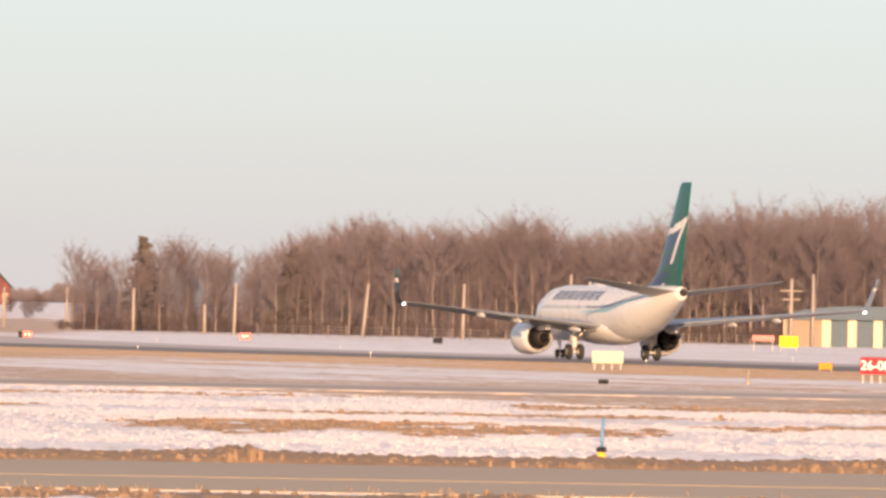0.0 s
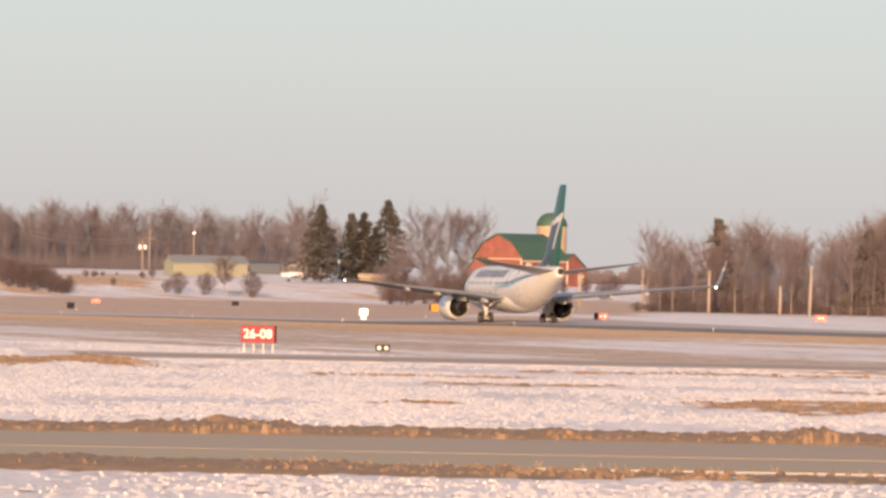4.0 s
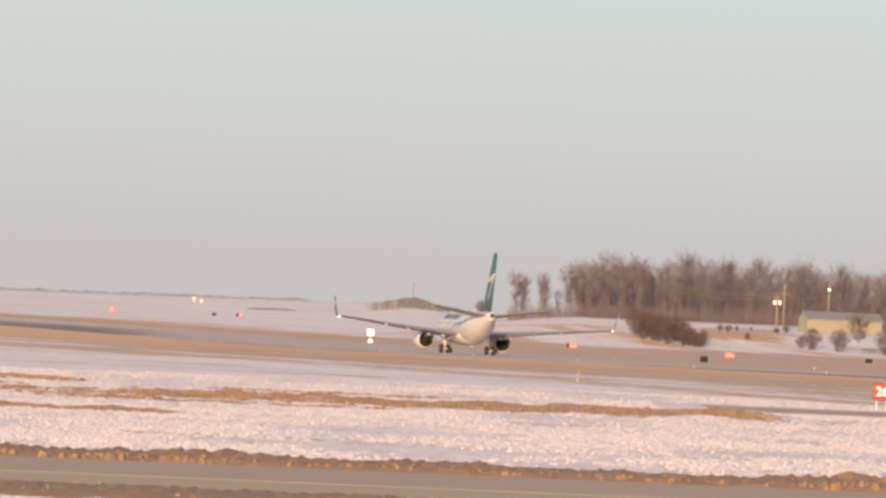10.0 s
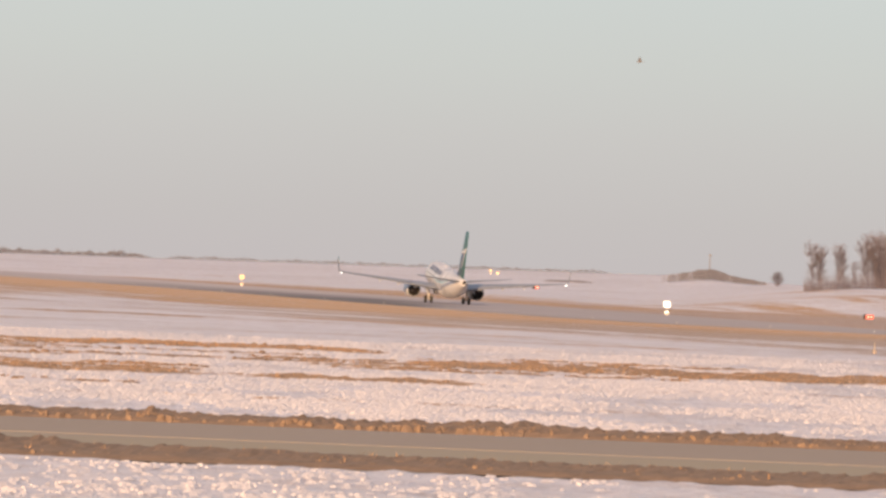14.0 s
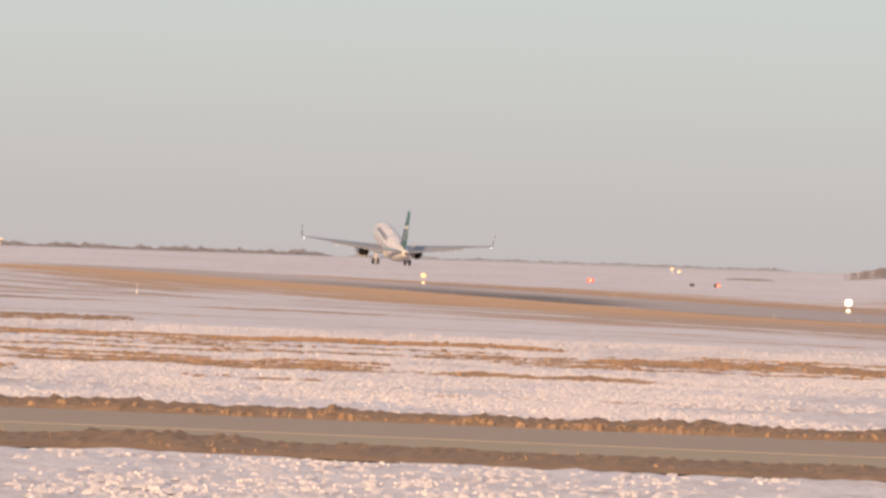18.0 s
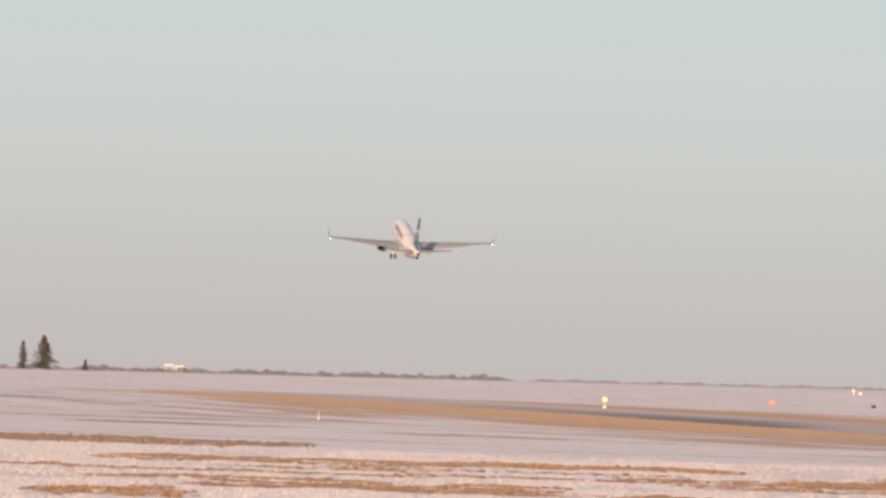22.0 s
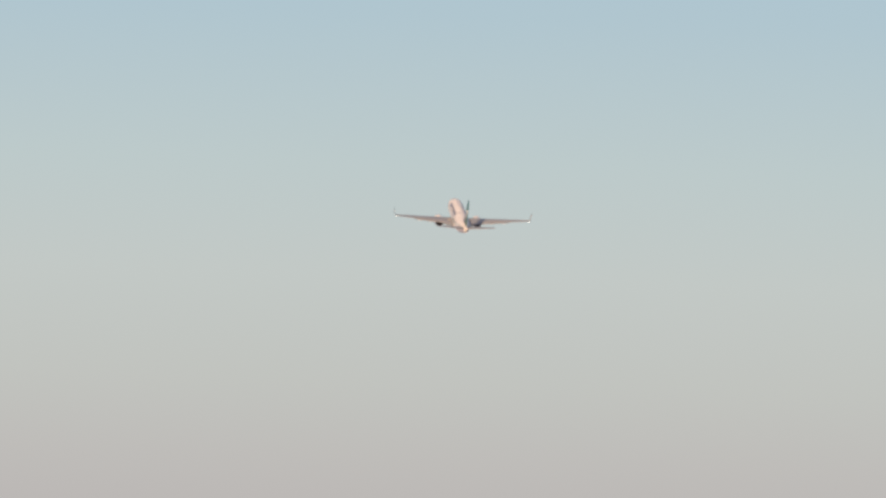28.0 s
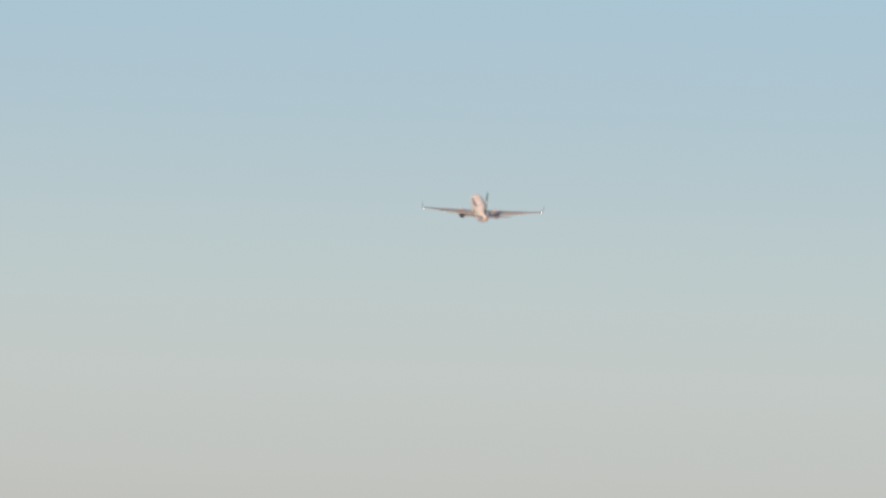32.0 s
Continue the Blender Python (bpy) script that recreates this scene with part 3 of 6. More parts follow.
def build_airliner():
    jet = thing("airliner", "white twin-engine airliner with a green and blue tail, taking off", "airplane")
    secs = []
    for d, z, w, h in BODY:
        secs.append([(NOSE - d, w * math.cos(2 * math.pi * i / 40), z + h * math.sin(2 * math.pi * i / 40)) for i in range(40)])
    body = part("fuselage", loft(secs), M["white_paint"], jet, "glossy white fuselage")
    part("tail_cone", lathe([(NOSE - 32.48, 0.31), (NOSE - 32.8, 0.22), (NOSE - 33.0, 0.10)], at=(0, 0, 4.86), n=16, ends=True), M["dark_metal"], jet, "dark exhaust at the tail's end")
    # wing box fairing under the belly
    rings = []
    for d, w, lo in [(9.8, 0.5, 1.6), (11.2, 1.45, 1.25), (13.5, 1.95, 1.08), (17.0, 2.02, 1.05), (19.5, 1.85, 1.12), (21.5, 1.3, 1.3), (23.0, 0.5, 1.62)]:
        rings.append([(NOSE - d, w * math.cos(radians(a)), 2.35 + (2.35 - lo) * math.sin(radians(a)) * (1 if math.sin(radians(a)) < 0 else 0.25)) for a in range(0, 360, 20)])
    part("belly_fairing", loft(rings), M["white_paint"], jet)
    # painted name, drawn as slanted bars, and the long stripes
    for side in (0, 1):
        for k in range(7):
            d0 = 7.3 + k * 1.58
            strokes = [(d0, d0 + 0.46, 28, 53), (d0 + 0.72, d0 + 1.18, 28, 53)]
            for a, b, lo, hi in strokes:
                bm = skin_patch([(a, lo, hi), (b, lo, hi)], slant=0.45)
                if side:
                    for v in bm.verts:
                        v.co.y = -v.co.y
                part("name_bar", bm, M["title_blue"], jet, "dark blue lettering bar")
        for lo, hi, d0, d1, mat in ((2, 8, 14.5, 29.0, "stripe_teal"), (12, 15, 13.5, 29.5, "title_blue")):
            rows = []
            for k in range(15):
                d = d0 + (d1 - d0) * k / 14
                rise = 26 * smooth(d, d0 + 5, d1)
                thin = 0.25 + 0.75 * math.sin(math.pi * k / 14)
                rows.append((d, lo + rise, lo + rise + (hi - lo) * thin))
            bm = skin_patch(rows, steps=2)
            if side:
                for v in bm.verts:
                    v.co.y = -v.co.y
            part("stripe", bm, M[mat], jet, "curved painted stripe")
        for d, a in ((25.4, 6),):
            for e in (0.0, 0.8):
                bm = skin_patch([(d + e, a - 22, a + 26), (d + e + 0.035, a - 22, a + 26)], 0.010)
                if side:
                    for v in bm.verts:
                        v.co.y = -v.co.y
                part("door_seam", bm, M["grey_paint"], jet, "grey seam of the rear door")
        for k in range(34):
            d = 5.4 + k * 0.52
            if 14.6 < d < 15.4:
                continue
            bm = skin_patch([(d, 9, 16), (d + 0.24, 9, 16)], 0.009, 2)
            if side:
                for v in bm.verts:
                    v.co.y = -v.co.y
            part("cabin_window", bm, M["cabin_glass"], jet)
    part("cockpit_window", skin_patch([(2.1, 30, 150), (2.7, 34, 146)], 0.01, 10), M["cabin_glass"], jet, "dark cockpit windscreen")
    part("antenna", prism([(6.0, 5.28), (5.6, 5.28), (5.45, 5.62), (5.62, 5.62)], 0.05), M["white_paint"], jet)
    part("antenna", prism([(-3.0, 5.28), (-3.4, 5.28), (-3.55, 5.58), (-3.4, 5.58)], 0.05), M["white_paint"], jet)
    part("antenna_hump", lathe([(5.2, 0.05), (4.6, 0.34), (2.6, 0.40), (1.4, 0.05)], at=(0, 0, 5.10), n=14), M["white_paint"], jet, "low white dome on the roof")
    part("drain_mast", prism([(-2.4, 1.35), (-2.7, 1.35), (-2.85, 0.85), (-2.75, 0.85)], 0.05), M["white_paint"], jet)
    # fin
    FIN = [(5.0, 22.9, 31.6, 0.10), (5.35, 24.6, 31.75, 0.16), (5.8, 26.0, 31.95, 0.30), (6.5, 27.05, 32.15, 0.42), (7.6, 27.95, 32.45, 0.44),
           (10.0, 29.75, 33.15, 0.34), (12.3, 31.45, 33.82, 0.22), (12.55, 31.85, 33.85, 0.12)]
    part("fin", loft([foil(le, te, 0, z, th, True) for z, le, te, th in FIN]), M["green"], jet, "green tail fin")

    def fin_y(d, z):
        le, te, th = [float(np.interp(z, [f[0] for f in FIN], [f[k] for f in FIN])) for k in (1, 2, 3)]
        u = min(1, max(0, (d - le) / (te - le)))
        return 0.6 * th * float(np.interp(u, [0, 0.03, 0.12, 0.32, 0.6, 0.85, 1], [0, 0.5, 0.85, 1, 0.72, 0.3, 0.04]))

    def fin_film(name, rows, material, label, lift):
        """Rows of (z, front, back) as fractions of the fin's chord."""
        for side in (1, -1):
            bm = bmesh.new()
            grid = []
            for z, f0, f1 in rows:
                le, te = [float(np.interp(z, [f[0] for f in FIN], [f[k] for f in FIN])) for k in (1, 2)]
                ring = []
                for k in range(7):
                    d = le + (te - le) * (f0 + (f1 - f0) * k / 6)
                    ring.append(bm.verts.new((NOSE - d, side * (fin_y(d, z) * (1 if side > 0 else 0.84) + lift), z)))
                grid.append(ring)
            for a, b in zip(grid, grid[1:]):
                for k in range(6):
                    bm.faces.new((a[k], a[k + 1], b[k + 1], b[k])).smooth = True
            part(name, bm, material, jet, label)

    fin_film("fin_blue_panel", [(5.2, 0.05, 0.46), (6.0, 0.03, 0.50), (7.0, 0.02, 0.55), (8.5, 0.02, 0.66), (9.0, 0.10, 0.72), (9.35, 0.45, 0.78)], M["blue"], "dark blue panel on the front of the fin", 0.012)
    fin_film("fin_white_line", [(5.2, 0.46, 0.54), (7.0, 0.55, 0.64), (8.5, 0.66, 0.76), (9.5, 0.79, 0.92), (10.0, 0.92, 0.99)], M["white_paint"], "thin white line down the fin", 0.016)
    fin_film("fin_white_band", [(8.7, 0.0, 0.10), (9.0, 0.0, 0.42), (9.3, 0.05, 0.72), (9.6, 0.40, 0.92), (9.85, 0.70, 0.97), (10.15, 0.95, 0.99)], M["white_paint"], "slanting white band across the fin", 0.020)
    for sgn in (1, -1):
        flip = (lambda r: r) if sgn > 0 else mirror
        trim = lambda ring: [(x, y, z - 0.11 * (x - min(p[0] for p in ring))) for x, y, z in ring]     # leading edge down
        part("tailplane", loft([flip(trim(foil(le, te, y, z, th))) for y, z, le, te, th in [(0.3, 4.95, 27.9, 32.0, 0.34), (0.9, 5.02, 28.3, 32.1, 0.34), (7.0, 5.78, 31.75, 33.25, 0.12), (7.18, 5.82, 32.1, 33.25, 0.05)]]), M["grey_paint"], jet, "grey tailplane")
        wash = lambda ring, y: [(x, yy, z + math.tan(radians(1.2 + 0.24 * y)) * 0.95 * (max(p[0] for p in ring) - x)) for x, yy, z in ring]
        WING = [(1.2, 2.15, 11.9, 19.4, 0.95), (1.9, 2.22, 12.4, 19.4, 0.90), (5.6, 2.60, 14.35, 19.25, 0.60), (11.5, 3.18, 17.4, 20.6, 0.36), (16.6, 3.70, 20.05, 21.75, 0.20), (17.1, 3.76, 20.35, 21.8, 0.17)]
        wing = part("wing", loft([flip(wash(foil(le, te, y, z, th), y)) for y, z, le, te, th in WING]), M["grey_paint"], jet, "grey swept wing")
        blade = [(0, 0), (0.03, 0.3), (0.12, 0.51), (0.32, 0.6), (0.6, 0.43), (0.85, 0.18), (1, 0.02), (1, -0.02), (0.85, -0.1), (0.6, -0.25), (0.32, -0.37), (0.12, -0.35), (0.03, -0.22)]

        def rib(z):
            """A rib of the winglet at height z."""
            k = (z - 4.35) / 1.8
            return [(NOSE - 20.85 - 1.25 * k - u * (1.1 - 0.5 * k), 17.52 + 0.38 * k + t * (0.12 - 0.04 * k), z) for u, t in blade]

        root = [wash(foil(20.35, 21.8, 17.1, 3.76, 0.17), 17.1), [(x, y + 0.22, 3.86 + (z - 3.83) * 0.8) for x, y, z in foil(20.55, 21.85, 17.1, 3.83, 0.15)], rib(4.35), rib(5.2)]
        part("winglet", loft([flip(r) for r in root]), M["winglet_dark"] if sgn > 0 else M["grey_paint"], wing, "dark upturned winglet" if sgn > 0 else "pale upturned winglet")
        part("winglet_band", loft([flip(r) for r in (rib(5.2), rib(5.5))]), M["white_paint"], wing, "white band of the winglet")
        part("winglet_tip", loft([flip(r) for r in (rib(5.5), rib(6.15))]), M["green"] if sgn > 0 else M["grey_paint"], wing, "green winglet tip" if sgn > 0 else "")
        part("tip_light", lathe([(-5.28, 0.02), (-5.2, 0.08), (-5.1, 0.08), (-5.05, 0.02)], at=(0, sgn * 17.12, 3.72), n=10), M["strobe"], wing, "white wing-tip light, lit")
        for y, le, te, z in ((8.0, 17.5, 20.4, 2.90), (11.0, 19.0, 21.3, 3.24), (3.6, 17.2, 20.4, 2.33)):
            rings = []
            for k in range(7):
                u = k / 6
                r = 0.03 + 0.2 * math.sin(math.pi * min(1, u * 1.05) ** 0.8) ** 0.8 if 0 < k < 6 else 0.02
                rings.append([(NOSE - le - u * (te - le), sgn * y + 0.7 * r * math.cos(radians(a)), z - 0.05 - 0.22 * u + r * math.sin(radians(a))) for a in range(0, 360, 45)])
            part("flap_fairing", loft(rings), M["white_paint"], wing, "pale canoe-shaped flap fairing")
        # flap, set for take-off
        FL = [(2.2, 2.26, 19.0, 19.7, 0.12), (5.5, 2.68, 18.9, 19.45, 0.10), (12.2, 3.37, 20.5, 20.95, 0.07)]
        part("flap", loft([flip([(x, y, z - 0.05 * max(0, (NOSE - le - x))) for x, y, z in foil(le, te, y, z, th)]) for y, z, le, te, th in FL]), M["grey_paint"], wing, "lowered trailing-edge flap")
        ey = sgn * 4.83
        eng = part("engine", lathe([(NOSE - 14.55, 0.94), (NOSE - 14.5, 1.0), (NOSE - 13.6, 1.14), (NOSE - 12.4, 1.21), (NOSE - 11.3, 1.18), (NOSE - 10.75, 1.03), (NOSE - 10.55, 0.93), (NOSE - 10.7, 0.84), (NOSE - 11.5, 0.82), (NOSE - 14.3, 0.82), (NOSE - 14.55, 0.90)], at=(0, ey, 1.50), n=32), M["white_paint"] if sgn > 0 else M["white_paint"], jet, "white engine nacelle under the wing")
        part("fan_duct", lathe([(NOSE - 14.3, 0.84), (NOSE - 13.9, 0.80), (NOSE - 13.9, 0.05)], at=(0, ey, 1.50), n=24), M["dark_metal"], eng, "dark fan duct")
        part("core_nozzle", lathe([(NOSE - 13.8, 0.62), (NOSE - 14.9, 0.56), (NOSE - 15.7, 0.42), (NOSE - 15.68, 0.36), (NOSE - 15.0, 0.34)], at=(0, ey, 1.50), n=24), M["dark_metal"], eng, "dark metal core nozzle")
        part("exhaust_plug", lathe([(NOSE - 15.0, 0.26), (NOSE - 15.8, 0.19), (NOSE - 16.3, 0.03)], at=(0, ey, 1.50), n=16), M["dark_metal"], eng)
        part("fan", lathe([(NOSE - 11.4, 0.77), (NOSE - 11.45, 0.3), (NOSE - 11.0, 0.02)], at=(0, ey, 1.50), n=24), M["dark_metal"], eng)
        part("pylon", prism([(NOSE - 11.6, 2.55), (NOSE - 13.2, 2.75), (NOSE - 16.8, 2.45), (NOSE - 16.4, 2.1), (NOSE - 14.6, 2.0), (NOSE - 12.0, 2.4)], 0.34, "y", ey), M["white_paint"], jet)
        # main gear, hinged at the wing
        gear = part("main_gear", merge(tube((0, 0, 0), (0.05, 0, -1.72), 0.13, 0.10), tube((0.02, 0, -0.9), (0.02, -sgn * 1.05, 0.05), 0.06, 0.06), tube((0.35, 0, -1.2), (0.9, 0, -0.1), 0.05, 0.05), tube((0.05, -0.5, -1.72), (0.05, 0.5, -1.72), 0.07, 0.07),
                                       tube((-0.12, 0, -0.5), (-0.35, 0, -1.15), 0.04, 0.04), tube((-0.35, 0, -1.15), (-0.05, 0, -1.6), 0.04, 0.04)), M["gear_paint"], jet, "pale grey main gear leg")
        gear.matrix_basis = pose(0, sgn * 2.86, 2.28)
        for off in (-0.43, 0.43):
            wheel = part("wheel", lathe([(-0.17, 0.30), (-0.19, 0.45), (-0.12, 0.55), (0.12, 0.55), (0.19, 0.45), (0.17, 0.30)], "y", (0.05, off, -1.72), 24), M["tyre"], gear, "black rubber tyre")
            part("hub", lathe([(-0.15, 0.05), (-0.13, 0.29), (0.13, 0.29), (0.15, 0.05)], "y", (0.05, off, -1.72), 20, True), M["hub"], gear, "pale wheel hub")
        part("gear_door", prism([(-0.35, -0.1), (0.4, -0.1), (0.35, -1.0), (-0.3, -1.0)], 0.05, "y", sgn * 0.22), M["white_paint"], gear)
        MOVING["gear_left" if sgn > 0 else "gear_right"] = gear
        MOVING["wing_left" if sgn > 0 else "wing_right"] = wing
    ng = part("nose_gear", merge(tube((12.6, 0, 1.6), (12.6, 0, 0.36), 0.09, 0.07), tube((12.6, 0, 0.9), (13.6, 0, 1.5), 0.05, 0.05), tube((12.6, -0.25, 0.35), (12.6, 0.25, 0.35), 0.05, 0.05)), M["gear_paint"], jet)
    for off in (-0.2, 0.2):
        part("nose_wheel", lathe([(-0.09, 0.15), (-0.10, 0.28), (-0.06, 0.34), (0.06, 0.34), (0.10, 0.28), (0.09, 0.15)], "y", (12.6, off, 0.35), 18), M["tyre"], jet)
    MOVING["nose_gear"] = ng
    part("beacon", lathe([(0.12, 0.02), (0.06, 0.09), (0.0, 0.11)], "z", (2.0, 0, 5.30), 10), M["white_paint"], jet)
    MOVING["jet"] = jet


MOVING = {}
M["winglet_dark"] = plain("winglet_dark", (0.018, 0.03, 0.05), 0.3)
M["title_blue"] = plain("title_blue", (0.02, 0.055, 0.15), 0.3, vary=0.05)
M["stripe_teal"] = plain("stripe_teal", (0.20, 0.42, 0.46), 0.3, vary=0.05)
M["cabin_glass"] = plain("cabin_glass", (0.30, 0.30, 0.31), 0.15, vary=0.1)
M["gear_paint"] = plain("gear_paint", (0.62, 0.60, 0.56), 0.4)
M["hub"] = plain("wheel_hub", (0.5, 0.49, 0.47), 0.4, 0.3)
build_airliner()


# ---- bare trees and conifers ----
def bare_tree(seed, h, spread, twigs, limbs=14, fork=0.28, rise=(0.8, 2.8)):
    """Trunk and twig meshes of a leafless tree."""
    rng = random.Random(seed)
    tv, tf, cv, cf = [], [], [], []

    def limb(a, b, ra, rb, out_v, out_f, n=5):
        z = (b - a).normalized()
        x = z.orthogonal().normalized()
        y = z.cross(x)
        k = len(out_v)
        for c, r in ((a, ra), (b, rb)):
            for i in range(n):
                out_v.append(c + (x * math.cos(2 * math.pi * i / n) + y * math.sin(2 * math.pi * i / n)) * r)
        for i in range(n):
            out_f.append((k + i, k + (i + 1) % n, k + n + (i + 1) % n, k + n + i))

    def sliver(a, b, w):
        d = (b - a).normalized()
        side = d.orthogonal().normalized()
        turn = rng.uniform(0, math.pi)
        side = (side * math.cos(turn) + d.cross(side) * math.sin(turn)) * w
        k = len(cv)
        cv.extend([a - side, a + side, b])
        cf.append((k, k + 1, k + 2))

    pts = [Vector((0, 0, -0.3))]
    for i in range(1, 7):
        pts.append(Vector((rng.uniform(-1, 1) * 0.03 * h * i / 6, rng.uniform(-1, 1) * 0.03 * h * i / 6, h * 0.86 * i / 6)))
    r0 = 0.009 * h + 0.02
    for i in range(6):
        limb(pts[i], pts[i + 1], r0 * (1 - i / 6.4), r0 * (1 - (i + 1) / 6.4), tv, tf, 6)
    bars = [(pts[5], pts[6] + Vector((0, 0, 0.06 * h)), 1.0)]
    for i in range(limbs):
        u = fork + (0.99 - fork) * (i + rng.random()) / limbs
        k = min(5, int(u * 6))
        a = pts[k].lerp(pts[k + 1], u * 6 - k)
        ang = rng.uniform(0, 2 * math.pi)
        ln = spread * (0.32 + 0.85 * math.sin(math.pi * min(1.0, (1.04 - u) / (1.04 - fork)) ** 0.8) ** 0.7) * rng.uniform(0.65, 1.2)
        dirn = Vector((math.cos(ang), math.sin(ang), rng.uniform(*rise) * 0.9)).normalized()
        b = a + dirn * ln
        limb(a, b, r0 * (1 - u) * 0.30 + 0.010, 0.008, cv, cf, 3)
        bars.append((a.lerp(b, 0.2), b, 1.0))
        for j in range(4):
            a2 = a.lerp(b, rng.uniform(0.25, 0.95))
            d2 = (dirn + Vector((rng.uniform(-1, 1), rng.uniform(-1, 1), rng.uniform(-0.3, 0.8))) * 0.85).normalized()
            b2 = a2 + d2 * ln * rng.uniform(0.3, 0.7)
            sliver(a2, b2, 0.022)
            bars.append((a2, b2, 1.5))
    lens = [(b - a).length * k for a, b, k in bars]
    for p0, p1, _ in rng.choices(bars, lens, k=twigs):
        dirn = (p1 - p0).normalized()
        a = p0.lerp(p1, rng.random())
        d2 = (dirn * 0.55 + Vector((rng.gauss(0, 0.65), rng.gauss(0, 0.65), rng.gauss(0.30, 0.4)))).normalized()
        sliver(a, a + d2 * rng.uniform(0.3, 1.3) * (0.6 + h / 30), rng.uniform(0.006, 0.013))
    return mesh_from("trunk", tv, tf, M["bark"], True), mesh_from("crown", cv, cf, M["twigs"])


def conifer(seed, h, width, whorls=22, needles="needles"):
    """Trunk and drooping needle boughs of a spruce."""
    rng = random.Random(seed)
    cv, cf = [], []
    for w in range(whorls):
        u = (w + 0.5) / whorls
        z = h * (0.06 + 0.93 * u)
        reach = width * (1 - u) ** 0.75 * rng.uniform(0.55, 1.2) + 0.12
        for k in range(11):
            ang = rng.uniform(0, 2 * math.pi)
            ln = reach * rng.uniform(0.55, 1.15)
            out = Vector((math.cos(ang), math.sin(ang), 0))
            root = Vector((0, 0, z))
            for m in range(13):
                f = rng.random() ** 0.62
                c = root + out * ln * f + Vector((rng.gauss(0, 0.12), rng.gauss(0, 0.12), -0.22 * ln * f * f + rng.gauss(0.05, 0.12)))
                d1 = (out + Vector((rng.gauss(0, 0.5), rng.gauss(0, 0.5), rng.gauss(-0.1, 0.35)))).normalized() * rng.uniform(0.25, 0.6)
                d2 = d1.orthogonal().normalized() * rng.uniform(0.07, 0.2)
                kk = len(cv)
                cv += [c - d1 - d2, c + d1, c - d1 + d2 + Vector((0, 0, -0.12))]
                cf.append((kk, kk + 1, kk + 2))
    bm = tube((0, 0, -0.3), (0, 0, h * 0.97), 0.018 * h, 0.02, 7)
    trunk = bpy.data.meshes.new("trunk")
    bm.to_mesh(trunk)
    bm.free()
    trunk.materials.append(M["bark"])
    return trunk, mesh_from("crown", cv, cf, M[needles])


def plant(name, meshes, label, category, at, turn=0.0, scale=1.0, group=""):
    tree = thing(name, label, category, at, turn, group)
    tree.scale = (scale, scale, scale)
    part("trunk", meshes[0], None, tree)
    part("crown", meshes[1], None, tree)
    return tree


def joined_wood(name, kinds, spots, label, category, mats=("bark", "twigs")):
    """Trees that stand too deep in the wood to be told apart, as one object."""
    tv, tf, ids = [], [], []
    for kind, (x, y, z), turn, scale in spots:
        for slot, me in enumerate(kinds[kind]):
            k = len(tv)
            m = pose(x, y, z, 0, 0, turn) @ Matrix.Diagonal((scale, scale, scale, 1))
            co = np.empty(len(me.vertices) * 3)
            me.vertices.foreach_get("co", co)
            co = co.reshape(-1, 3) @ np.array(m.to_3x3()).T + np.array(m.translation)
            tv += co.tolist()
            for p in me.polygons:
                tf.append([k + i for i in p.vertices])
                ids.append(slot)
    me = mesh_from(name, tv, tf, [M[k] for k in mats])
    me.polygons.foreach_set("material_index", ids)
    return tagged(new(name, me), label, category, kind="stuff")


WOOD = [bare_tree(11 + k, 12.0, 3.0 + 0.4 * (k % 3), 4200, 36, 0.12 + 0.08 * (k % 3)) for k in range(6)]
DEEP = [bare_tree(51 + k, 12.0, 3.0 + 0.5 * (k % 2), 1500, 26, 0.08 + 0.06 * (k % 3)) for k in range(4)]
# bark and twigs greyed towards mauve: aerial haze painted into the base colour
M["hazed_bark"] = plain("hazed_bark", (0.20, 0.172, 0.185), 0.9, vary=0.25, scale=0.5)
M["hazed_twigs"] = plain("hazed_twigs", (0.15, 0.133, 0.158), 0.9, vary=0.3, scale=0.3)


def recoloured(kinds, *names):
    """The same trees with distance haze put into their bark and twig colours."""
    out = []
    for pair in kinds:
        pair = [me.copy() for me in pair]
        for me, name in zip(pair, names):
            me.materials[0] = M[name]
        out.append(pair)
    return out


FAR_WOOD = recoloured(WOOD, "hazed_bark", "hazed_twigs")
rng = random.Random(5)


def wood_top(az):
    """Height of the big wood above its foot, as it swells and sinks along the edge."""
    return 9.3 + 2.5 * smooth(az, 6.75, 7.3) + 2.5 * smooth(az, 9.0, 9.7) + 0.35 * math.sin(az * 7.0) - 1.0 * (1 - smooth(az, 5.75, 6.1)) - 2.2 * math.exp(-((az - 6.76) / 0.07) ** 2)


def wood_edge(az):
    """How far off the wood begins."""
    return 1158 - 30 * smooth(az, 6.3, 8.0) - 26 * smooth(az, 8.5, 10.5)


for k in range(76):
    az = 5.80 + k * 0.068 + rng.uniform(-0.03, 0.03)
    plant("bare_tree", WOOD[rng.randrange(6)], "leafless brown tree at the edge of a dense wood", "tree", bearing(az, wood_edge(az) + rng.uniform(-4, 8)), rng.uniform(0, 360),
          wood_top(az) / 12.0 * rng.choice((0.66, 0.82, 0.9, 0.96, 1.0, 1.03)), "trees along the wood's edge")
spots = []
for row in range(5):
    for k in range(58):
        az = 5.82 + (k + rng.random()) * 0.09
        if az < 6.55 and row > 1 or az < 7.0 and row > 3:
            continue
        spots.append((rng.randrange(4), tuple(bearing(az, wood_edge(az) + 14 + row * 9 + rng.uniform(-4, 4))), rng.uniform(0, 360), wood_top(az) / 12.0 * rng.uniform(0.86, 1.04)))
